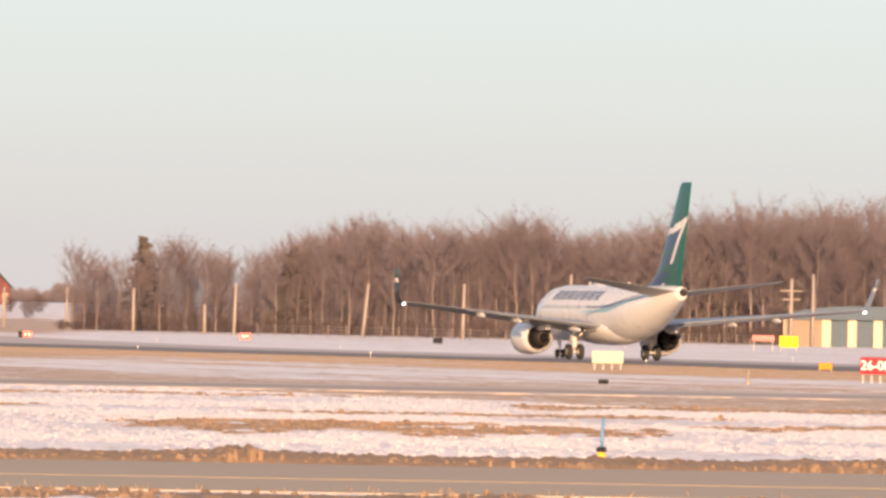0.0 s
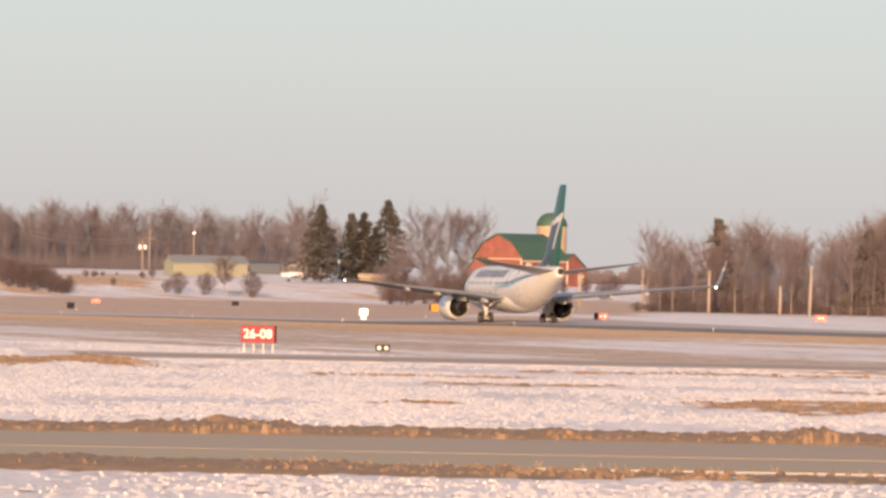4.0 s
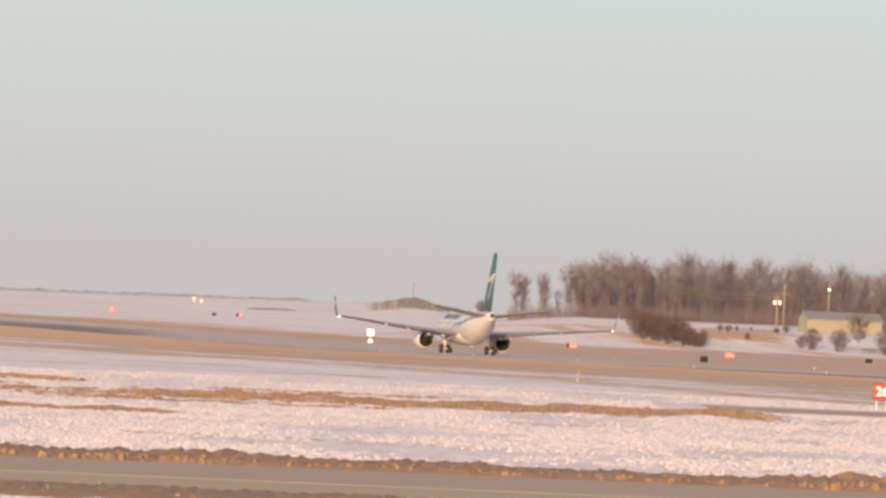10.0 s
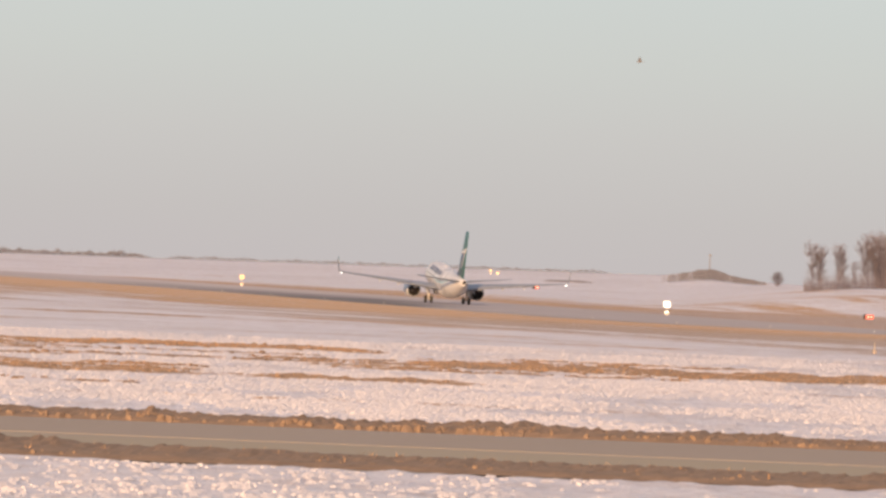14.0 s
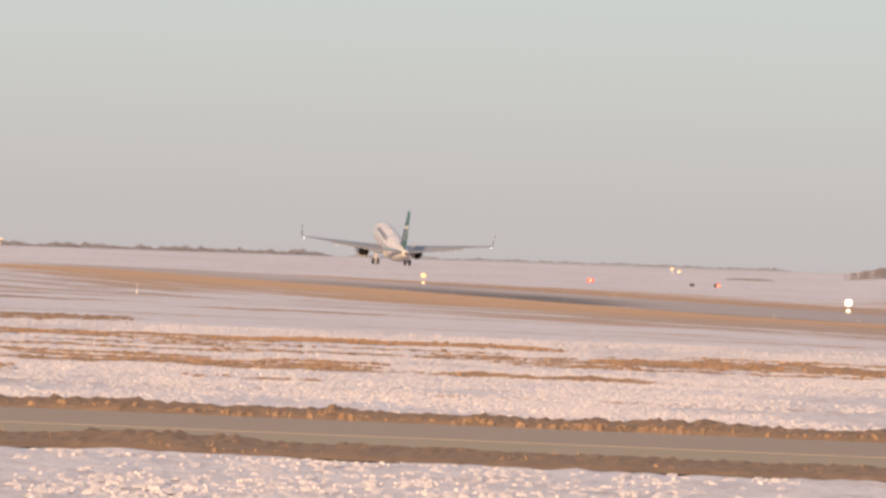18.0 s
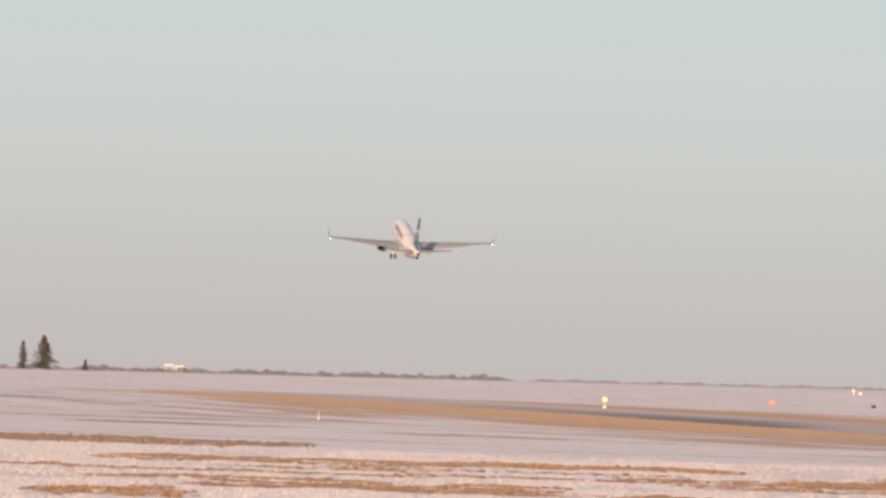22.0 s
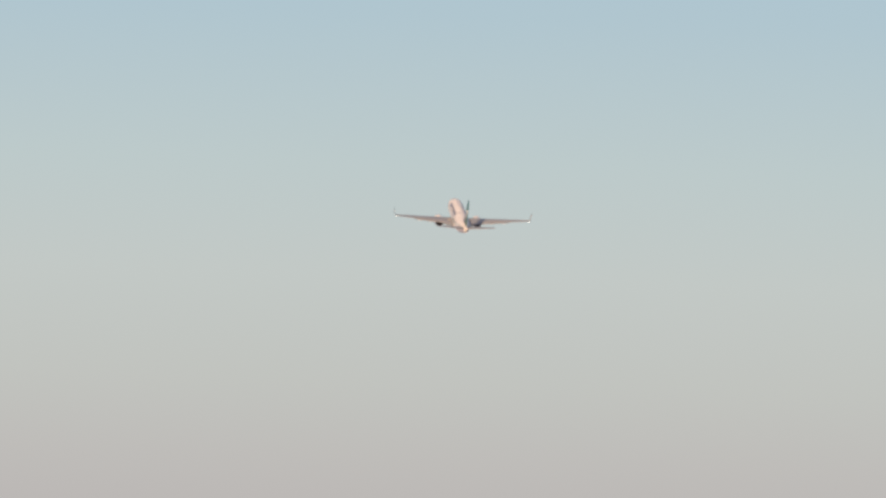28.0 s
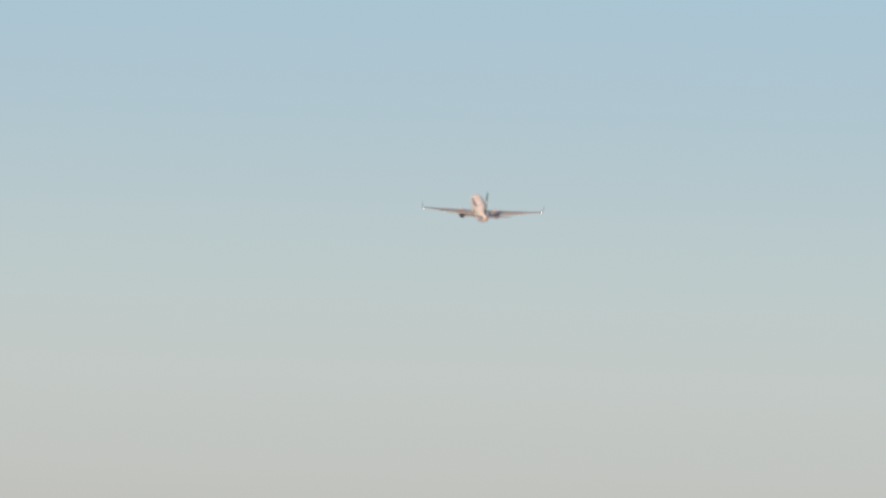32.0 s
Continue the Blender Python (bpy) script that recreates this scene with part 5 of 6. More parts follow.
country_building_row()
put_barn()
build_silo()
for az, d, h, lean in ((5.423, 1242, 4.8, 0), (5.776, 1196, 4.9, 0), (6.151, 1140, 4.8, 0), (6.552, 1130, 3.2, 0), (6.718, 1100, 5.6, 0.15), (7.443, 1100, 5.8, 0.55), (8.007, 1086, 6.0, 0.1), (8.612, 1080, 7.2, 0)):
    build_pole(az, d, h, "pale weathered wooden post before the wood" if not lean else "pale leaning wooden post before the wood", lean=lean, wood="post_wood", r=0.2)
build_pole(9.855, 1080, 7.2, "weathered utility pole with two short crossarms", arms=((5.9, 2.4), (5.0, 1.9)), wood="post_wood", r=0.22)
build_pole(9.977, 1082, 7.7, "plain weathered pole beside the hangar", wood="post_wood", r=0.2)
build_pole(2.957, 1806, 6.1, "utility pole with pale transformers by the shed", arms=((5.6, 1.8),), boxes=4.7)
build_pole(2.995, 1826, 7.9, "tall utility pole with one crossarm", arms=((6.2, 2.0),))
build_pole(3.245, 1800, 8.6, "lamp post with a lit lamp behind the shed", lamp=7.4)


def power_line(ends, label):
    """Sagging wires between pole tops, (bearing, distance, height) each."""
    t = thing("power_line", label, "power line")
    tops = [bearing(*e) for e in ends]
    for a, b in zip(tops, tops[1:]):
        pts = [a.lerp(b, k / 8) - Vector((0, 0, 0.9 * (1 - (k / 4 - 1) ** 2))) for k in range(9)]
        part("wire", merge(*[tube(p, q, 0.022, 0.022, 4) for p, q in zip(pts, pts[1:])]), M["wire"], t)


power_line(((2.32, 1850, 7.0), (2.995, 1826, 6.3), (3.245, 1800, 6.6)), "thin sagging power line along the utility poles")
power_line(((2.32, 1846, 6.2), (2.957, 1806, 5.7)), "lower wire of the power line by the shed")
plant_country()


# ---- airfield signs, lamps and markers ----
M["sign_red"] = plain("sign_red", (0.42, 0.010, 0.022), 0.4, vary=0.06)
M["sign_white"] = plain("sign_white", (0.85, 0.84, 0.80), 0.5, vary=0.04)
M["sign_black"] = plain("sign_black", (0.012, 0.012, 0.018), 0.9)
M["sign_yellow"] = plain("sign_yellow", (0.85, 0.50, 0.03), 0.4, vary=0.06)
M["sign_cream"] = plain("sign_cream", (0.47, 0.43, 0.31), 0.5, vary=0.08)
M["leg_white"] = plain("white_leg", (0.58, 0.57, 0.54), 0.5)
M["marker_blue"] = plain("blue_marker", (0.10, 0.25, 0.48), 0.4)
M["lit_yellow"] = glow("lit_yellow_panel", (0.95, 0.55, 0.0), 0.9)
M["lit_amber"] = glow("lit_amber_panel", (0.85, 0.27, 0.0), 0.4)
M["lens_lit"] = glow("lit_lens", (1.0, 0.92, 0.74), 0.35)
M["ice"] = plain("blue_ice", (0.40, 0.39, 0.43), 0.5, vary=0.1, scale=0.1)
M["mound"] = plain("grey_heap", (0.16, 0.15, 0.17), 0.9, vary=0.25, scale=0.2)


def letters(text, height):
    """The built-in font as a flat, slightly raised mesh, upright in x and z."""
    cu = bpy.data.curves.new("lettering", "FONT")
    cu.body, cu.size, cu.align_x, cu.align_y, cu.extrude = text, height * 1.38, "CENTER", "CENTER", 0.006
    cu.offset = 0.006
    tmp = bpy.data.objects.new("lettering", cu)
    scene.collection.objects.link(tmp)
    me = bpy.data.meshes.new_from_object(tmp.evaluated_get(bpy.context.evaluated_depsgraph_get()))
    bpy.data.objects.remove(tmp)
    me.transform(Matrix.Rotation(radians(90), 4, "X"))
    return me


def build_sign(az, d, w, h, leg, face, label, text="", bars=0, back="sign_black", turn=None, legs=4, category="airfield sign", depth=0.28, split=0.0):
    """A box sign on short legs, its face to the tripod."""
    s = thing("airfield_sign", label, category)
    part("case", box((w, depth, h), (0, depth / 2, leg + h / 2), 0.02), M[back], s)
    part("face", box((w - 0.06 - split, 0.02, h - 0.06), (split / 2, -0.008, leg + h / 2)), M[face], s, "")
    for k in range(legs):
        x = (-0.42 + 0.84 * k / max(1, legs - 1)) * w
        part("leg", tube((x, 0.12, -0.1), (x, 0.12, leg), 0.035, 0.035, 8), M["leg_white"], s)
    if text:
        me = letters(text, h * 0.55)
        me.materials.append(M["sign_white"])
        ob = part("lettering", me, None, s, "white lettering")
        ob.matrix_basis = pose(0, -0.026, leg + h / 2)
    for k in range(bars):
        part("lettering_bar", box((w * 0.22 / bars, 0.012, h * 0.26), (split / 2 + (-0.3 + 0.6 * (k + 0.5) / bars) * w, -0.024, leg + h / 2)), M["sign_white"] if face == "sign_red" else M["sign_black"], s)
    return place(s, az, d, 0.0, turn)


for az, d in ((3.615, 420), (10.334, 494)):
    build_sign(az, d, 1.46 if d < 450 else 1.55, 0.70 if d < 450 else 0.84, 0.40, "sign_red", "red mandatory sign with white 26-08 on four white legs", "26-08", turn=-az - 14)
build_sign(8.826, 576, 1.76, 0.70, 0.34, "sign_cream", "blank cream back of an airfield sign on short legs", back="sign_cream")
build_sign(5.545, 962, 1.32, 0.64, 0.12, "sign_red", "small red airfield sign with pale marks beyond the runway", bars=2, split=0.38, legs=2)
build_sign(6.782, 990, 1.22, 0.68, 0.14, "sign_red", "small red airfield sign before the snowy verge", bars=3, legs=2)
build_sign(2.70, 1432, 1.36, 0.68, 0.12, "sign_red", "small red airfield sign on grey ground", bars=3, legs=2)
build_sign(1.812, 1505, 1.5, 0.75, 0.12, "sign_red", "small red airfield sign with pale marks", bars=2, legs=2, split=0.3)
build_sign(-0.067, 2550, 1.6, 0.9, 0.1, "sign_red", "tiny far red airfield sign on snow", bars=1, legs=2, split=0.6)
build_sign(-0.21, 2550, 1.1, 0.7, 0.1, "sign_black", "tiny dark back of an airfield sign on snow", legs=2)
build_sign(-0.782, 2550, 1.7, 1.0, 0.1, "sign_red", "far red airfield sign on the snowy field", bars=1, legs=2)
build_sign(7.868, 994, 0.95, 0.55, 0.1, "sign_black", "dark back of a small airfield sign", legs=2)
build_sign(2.558, 1300, 0.98, 0.78, 0.1, "sign_black", "dark back of an airfield sign beyond the runway", legs=2)
build_sign(3.485, 1440, 1.0, 0.62, 0.12, "sign_black", "dark back of an airfield sign below the snowy slope", legs=2)
build_sign(4.612, 1320, 1.62, 0.9, 0.12, "lit_amber", "amber airfield sign with dark marks, lit", bars=2, legs=2, split=0.25)
build_sign(10.053, 606, 0.82, 0.42, 0.08, "lit_amber", "small amber airfield sign close to the runway", bars=3, legs=2)
build_sign(9.844, 994, 1.85, 1.15, 0.35, "lit_yellow", "bright yellow airfield sign, lit", legs=2)
build_sign(9.70, 1000, 2.2, 0.6, 0.9, "sign_red", "blurred red airfield sign beside a yellow one", legs=2)


M["lamp_orange"] = glow("lamp_orange", (1.0, 0.55, 0.22), 1.3)


def build_lamp(az, d, w, h, z, mat, label, low=None):
    """A bright approach or guard lamp: lit board, yoke, foot, and mirage image below."""
    t = thing("airfield_lamp", label, "airfield lamp")
    rings = []
    for y, k in ((-0.09, 0.86), (-0.05, 1.0), (0.05, 1.0), (0.09, 0.86)):
        rings.append([(k * w / 2 * math.copysign(abs(math.cos(a)) ** 0.25, math.cos(a)), y, z + h / 2 + k * h / 2 * math.copysign(abs(math.sin(a)) ** 0.25, math.sin(a))) for a in [2 * math.pi * i / 20 for i in range(20)]])
    part("lit_board", loft(rings), M[mat], t, "glowing pale board")
    part("post", tube((0, 0.16, -0.1), (0, 0.16, z + h * 0.7), 0.05, 0.05, 8), M["leg_white"], t)
    part("foot", box((w * 0.8, 0.4, 0.22), (0, 0.1, 0.08), 0.03), M["leg_white"], t)
    # the board's mirage reflection, built as a small glowing box; no lens there
    part("low_lens", box((w * 0.6, 0.08, h * 0.2), (0, -0.08, z - h * 0.36 if low is None else low), 0.03), M[mat], t, "glowing mirage image of the board, below it")
    return place(t, az, d)


build_lamp(4.208, 1078, 0.86, 0.72, 0.44, "lamp_white", "bright white runway lamp board, lit")
build_lamp(0.675, 1475, 0.95, 0.85, 1.05, "lamp_white", "bright white runway lamp board, lit", 0.35)
build_lamp(-1.723, 1966, 0.85, 0.75, 1.25, "lamp_orange", "orange runway lamp board, lit", 0.3)
build_lamp(-5.21, 2070, 0.62, 0.55, 0.4, "lamp_warm", "far white lamp board on the snow, lit")
build_lamp(-5.625, 2900, 1.0, 0.85, 0.3, "lamp_white", "far white lamp on the skyline, lit")
for az, d, up in ((-0.325, 2868, 0.75), (-0.285, 2860, 0.15)):
    build_lamp(az, d, 0.7, 0.5, up, "lamp_orange", "far warm lamp glinting on the snowy ridge")


def build_guard_light(az, d, lit, size):
    g = thing("guard_light", "black twin guard light with two lit lenses" if lit else "black twin guard light seen from behind", "airfield lamp")
    part("case", box((0.66, 0.22, 0.30), (0, 0.11, 0.33), 0.03), M["sign_black"], g)
    for s in (-0.16, 0.16):
        part("hood", lathe([(-0.10, 0.12), (0.02, 0.125), (0.02, 0.10)], "y", (s, 0, 0.33), 16), M["sign_black"], g)
        if lit:
            part("lens", lathe([(-0.035, 0.01), (-0.02, 0.085), (0.0, 0.10)], "y", (s, 0, 0.33), 16), M["lens_lit"], g, "lit white lens")
    for s in (-0.2, 0.2):
        part("leg", tube((s, 0.1, -0.05), (s, 0.1, 0.2), 0.03, 0.03, 6), M["metal"], g)
    g.scale = (size, size, size)
    place(g, az, d)


build_guard_light(4.319, 415, True, 0.91)
build_guard_light(8.805, 428, False, 0.64)


def build_marker(az, d, h, mats, label, r=0.02):
    t = thing("edge_marker", label, "marker post")
    part("stake", tube((0, 0, 0.12), (0.02, 0, h), r, r * 0.7, 8), M[mats[0]], t)
    part("base", lathe([(-0.1, r * 2.4), (0.05, r * 2.6), (0.16, r * 2.2), (0.2, r * 1.2)], "z", n=12), M[mats[1]], t)
    if len(mats) > 2:
        part("collar", lathe([(0.2, r * 2.4), (0.27, r * 2.4), (0.28, r)], "z", n=12), M[mats[2]], t)
    place(t, az, d)


build_marker(8.80, 155.5, 0.72, ("marker_blue", "sign_yellow", "sign_black"), "blue reflective stake on a yellow taxiway light base", 0.032)
build_marker(1.852, 545, 0.62, ("post_wood", "post_wood"), "slim pale marker post in the dry grass", 0.045)
build_marker(-3.332, 1225, 1.1, ("leg_white", "leg_white"), "slim pale marker post on the snow", 0.05)
build_marker(-5.884, 2092, 1.9, ("sign_black", "sign_black"), "short dark post on the snow", 0.16)
build_marker(9.62, 470, 0.7, ("post_wood", "post_wood"), "slim pale marker post in the dry grass", 0.04)


def build_edge_lights():
    for o in (OFFSET - 25.5, OFFSET + 25.5):
        for k in range(30):
            s = 420 + k * 61
            x, y = along_runway(s, o)
            t = thing("runway_edge_light", "small pale runway edge light on a stem", "runway light", (x, y, land(x, y)), 0, "lights along the runway's edges")
            part("stem", tube((0, 0, -0.05), (0, 0, 0.26), 0.02, 0.02, 6), M["metal"], t)
            part("globe", lathe([(0.25, 0.02), (0.27, 0.05), (0.33, 0.055), (0.37, 0.02)], "z", n=10), M["lens_lit"], t, "lit glass globe")


build_edge_lights()


def build_hangar():
    hg = thing("hangar", "grey arched-roof hangar with pale columns before dark doors", "hangar")
    w, dp, wall = 17.0, 9.0, 2.9
    arch = [(-w / 2, wall)] + [(-w / 2 * math.cos(math.pi * k / 16), wall + 1.5 * math.sin(math.pi * k / 16)) for k in range(1, 16)] + [(w / 2, wall)]
    part("roof", prism(arch, dp + 0.8, "y", dp / 2), M["blue_grey"], hg, "blue-grey arched roof")
    part("back_wall", box((w, 0.2, wall), (0, dp - 0.1, wall / 2)), M["hut_cream"], hg)
    for s in (-1, 1):
        part("side_wall", box((0.2, dp - 0.2, wall), (s * (w / 2 - 0.1), (dp - 0.2) / 2, wall / 2)), M["silo_tan"], hg)
    part("end_panel", box((4.2, 0.2, wall), (-w / 2 + 2.3, 0.1, wall / 2)), M["dull_tan"], hg, "tan wall panel")
    for k in range(5):
        part("column", box((0.95, 0.35, wall), (-w / 2 + 4.6 + k * 2.75, 0.1, wall / 2), 0.04), M["pale_column"], hg, "pale yellow column")
        part("door", box((1.78, 0.15, wall - 0.1), (-w / 2 + 5.98 + k * 2.75, 0.25, (wall - 0.1) / 2)), M["blue_grey"], hg, "dark blue-grey door leaf")
    place(hg, 10.26, 1086)


build_hangar()


M["mast_grey"] = plain("grey_mast_paint", (0.17, 0.17, 0.18), 0.8)


def build_mast(az, d, h):
    m = thing("mast", "thin grey mast on the scrub-covered hill", "mast")
    part("shaft", tube((0, 0, -0.3), (0, 0, h), 0.16, 0.12, 6), M["mast_grey"], m)
    part("head", box((0.7, 0.4, 0.5), (0, 0, h - 0.3), 0.05), M["mast_grey"], m)
    place(m, az, d)


build_mast(0.907, 2950, 5.2)


def build_antenna_row():
    a = thing("antenna_array", "pale antenna array on posts along the skyline", "antenna")
    for x in (-1.5, 1.7):
        part("beam", box((2.6, 0.3, 0.34), (x, 0, 2.1 - 0.1 * x), 0.04), M["leg_white"], a, "white beam")
    for k in range(4):
        part("post", box((0.16, 0.16, 2.1), (-2.4 + 1.6 * k, 0.1, 0.9)), M["wire"], a)
    part("box", box((0.6, 0.5, 0.9), (0.3, 0.0, 1.5), 0.05), M["wire"], a)
    place(a, -4.154, 3020)


build_antenna_row()


def build_fence():
    f = thing("fence", "low wire fence along the foot of the wood", "fence")
    pts = [bearing(az, 1100 - 16 * smooth(az, 7.0, 8.2)) for az in np.arange(6.85, 9.9, 0.10)]
    for p in pts:
        part("post", tube((p.x, p.y, p.z - 0.2), (p.x, p.y, p.z + 1.25), 0.045, 0.04, 6), M["pole_wood"], f)
    for z in (0.35, 0.7, 1.05):
        for a, b in zip(pts, pts[1:]):
            part("wire", tube(a + Vector((0, 0, z)), b + Vector((0, 0, z)), 0.018, 0.018, 4), M["wire"], f)


build_fence()


def lump(name, label, az, d, w, dp, h, mat, seed, category):
    """A heap with an uneven outline, sunk into the ground."""
    bm = bmesh.new()
    bmesh.ops.create_icosphere(bm, subdivisions=4, radius=1.0)
    for v in bm.verts:
        k = 1 + 0.3 * noise.noise(v.co * 2.2 + Vector((seed, 0, 0))) + 0.12 * noise.noise(v.co * 7 + Vector((0, seed, 0)))
        v.co = Vector((v.co.x * w / 2 * k, v.co.y * dp / 2 * k, v.co.z * h * k - 0.1 * h))
    me = bpy.data.meshes.new(name)
    bm.to_mesh(me)
    bm.free()
    me.materials.append(M[mat])
    me.polygons.foreach_set("use_smooth", [True] * len(me.polygons))
    ob = tagged(new(name, me), label, category)
    return place(ob, az, d)


lump("snow_heap", "heap of cleared snow before the white shelter", 3.815, 1812, 5.2, 2.4, 0.75, "snow_roof", 9, "snow heap")
lump("earth_mound", "long dark strip of bare earth on the snow", 0.12, 2740, 14, 5, 0.45, "mound", 5, "mound")


def ice(az0, az1, d, wide, label):
    """A lens of refrozen meltwater lying on the snow."""
    rows = []
    for k in range(15):
        az = az0 + (az1 - az0) * k / 14
        half = wide * (0.08 + math.sin(math.pi * k / 14)) * (0.8 + 0.4 * noise.noise((k * 0.7, d, 0)))
        rows.append([on_land(*(bearing(az, d + half * f).xy), 0.05) for f in (-1, -0.3, 0.3, 1)])
    strip("ice_patch", rows, M["ice"], label, "ice")


ice(-5.9, -5.36, 1840, 46, "blue-grey strip of refrozen meltwater")
ice(-5.2, -4.76, 1630, 60, "blue-grey sheet of refrozen meltwater")


M["bird_grey"] = plain("bird_plumage", (0.15, 0.14, 0.14), 0.9)


def build_bird(name):
    b = thing(name, "dark bird in level flight", "bird")
    part("body", lathe([(-0.22, 0.01), (-0.12, 0.05), (0.05, 0.065), (0.16, 0.035), (0.22, 0.01)], "x", n=10), M["bird_grey"], b)
    for s in (-1, 1):
        w = part("wing", prism([(0.10, 0.02 * s), (0.06, 0.34 * s), (-0.02, 0.40 * s), (-0.10, 0.02 * s)], 0.02, "z", 0.02), M["bird_grey"], b)
        w.matrix_basis = pose(0, 0, 0.02, 38 * s)
    part("tail", prism([(-0.2, 0.02), (-0.34, 0.06), (-0.34, -0.06), (-0.2, -0.02)], 0.012, "z", 0.0), M["bird_grey"], b)
    for c in b.children:
        c.data.transform(Matrix.Scale(0.6, 4))
    return b


MOVING["bird_a"] = build_bird("bird")
MOVING["bird_b"] = build_bird("bird")


# ---- frozen turf thrown up along the near taxiway, and tufts of dry grass ----
def turf_bank(v0, v1, height, seed, label):
    """A ragged ridge of frozen clods along one edge of the taxiway."""
    us = np.arange(-30, 46, 0.07)
    vs = np.linspace(v0, v1, 15)
    verts, faces = [], []
    for u in us:
        swell = 0.55 + 0.9 * max(0.0, noise.noise((u * 0.33, seed, 0))) + 0.5 * max(0.0, noise.noise((u * 1.3, seed, 2)))
        for v in vs:
            x, y = cross_point(u, v + 0.5 * noise.noise((u * 0.25, seed, 9)))
            k = max(0.0, math.sin(math.pi * (v - v0) / (v1 - v0))) ** 0.7
            lumps = 0.35 * abs(noise.noise((u * 1.6, v * 0.9, seed))) + 0.5 * abs(noise.noise((u * 4.5, v * 2.0, seed + 4))) + 0.45 * abs(noise.noise((u * 11, v * 4.5, seed)))
            thin = smooth(u, 3, 9) if v1 < 130 else 0.0     # the near bank peters out into snow
            verts.append((x, y, land(x, y) + 0.012 - 0.055 * thin + height * (1 - 0.35 * thin) * k * swell * (0.35 + lumps)  - (0.03 if v in (vs[0], vs[-1]) else 0)))
    w = len(vs)
    for i in range(len(us) - 1):
        for j in range(w - 1):
            faces.append((i * w + j, i * w + j + 1, (i + 1) * w + j + 1, (i + 1) * w + j))
    tagged(new("turf_bank", mesh_from("turf_bank", verts, faces, M["clod"])), label, "turf bank", kind="stuff")


turf_bank(150.2, 154.6, 0.27, 2, "ragged bank of frozen brown turf beyond the taxiway")
turf_bank(120.4, 126.9, 0.2, 7, "low bank of brown turf and dry grass on the taxiway's near edge")


def grass_tufts():
    rng = random.Random(77)
    v, f = [], []
    def blade(x, y, z, h):
        ang = rng.uniform(0, math.pi)
        s = Vector((math.cos(ang), math.sin(ang), 0)) * rng.uniform(0.004, 0.009)
        tip = Vector((rng.gauss(0, 0.4), rng.gauss(0, 0.4), 1)) * h
        k = len(v)
        b = Vector((x, y, z))
        v.extend([b - s, b + s, b + tip])
        f.append((k, k + 1, k + 2))
    for a0, a1, dc, dd, share in STREAKS:
        if dc > 420:
            continue
        area = radians(a1 - a0) * dc * dd
        for i in range(int(min(2500, area * 4.0))):
            az, d = rng.uniform(a0, a1), dc + rng.uniform(-1.3, 1.3) * dd
            if grass_at(az, d) > 0.3:
                p = bearing(az, d)
                for j in range(5):
                    blade(p.x + rng.gauss(0, 0.12), p.y + rng.gauss(0, 0.12), p.z, rng.uniform(0.05, 0.12))
    for v0, v1, n in ((121, 126, 300), (151.5, 154, 300)):
        for i in range(n):
            x, y = cross_point(rng.uniform(-24, 38), rng.uniform(v0, v1))
            for j in range(3):
                blade(x + rng.gauss(0, 0.06), y + rng.gauss(0, 0.06), land(x, y) + 0.06, rng.uniform(0.04, 0.10))
    tagged(new("dry_grass", mesh_from("dry_grass", v, f, M["dry_grass"])), "tufts of dry yellow-brown grass poking through snow", "grass", kind="stuff")


grass_tufts()


# ---- crusted snow and clods lying on the near field ----
def scatter(name, label, material, spots, seed, deep):
    """Low uneven lumps, sunk into the ground: rows of x, y, width, height."""
    r = np.random.default_rng(seed)
    n = len(spots)
    p = np.array(spots)
    z = np.array([land(x, y) for x, y in p[:, :2]])
    ang = np.arange(6) * math.pi / 3 + r.uniform(0, 1, (n, 1))
    rad = r.uniform(0.6, 1.2, (n, 6)) * p[:, 2:3] * 0.5
    ring = np.stack([p[:, 0:1] + np.cos(ang) * rad, p[:, 1:2] + np.sin(ang) * rad * deep, np.repeat((z - 0.02)[:, None], 6, 1)], 2)
    lift = p[:, 3:4] * r.uniform(0.55, 1.0, (n, 6))
    mid = np.stack([p[:, 0:1] + np.cos(ang) * rad * 0.5, p[:, 1:2] + np.sin(ang) * rad * deep * 0.35, z[:, None] + lift], 2)
    verts = np.concatenate([ring, mid], 1).reshape(-1, 3)
    faces = []
    for i in range(n):
        b = i * 12
        for j in range(6):
            k = (j + 1) % 6
            faces.append((b + j, b + k, b + 6 + k, b + 6 + j))
        faces.append((b + 6, b + 7, b + 8, b + 9, b + 10, b + 11))
    return tagged(new(name, mesh_from(name, verts.tolist(), faces, material)), label, name.replace("_", " "), kind="stuff")


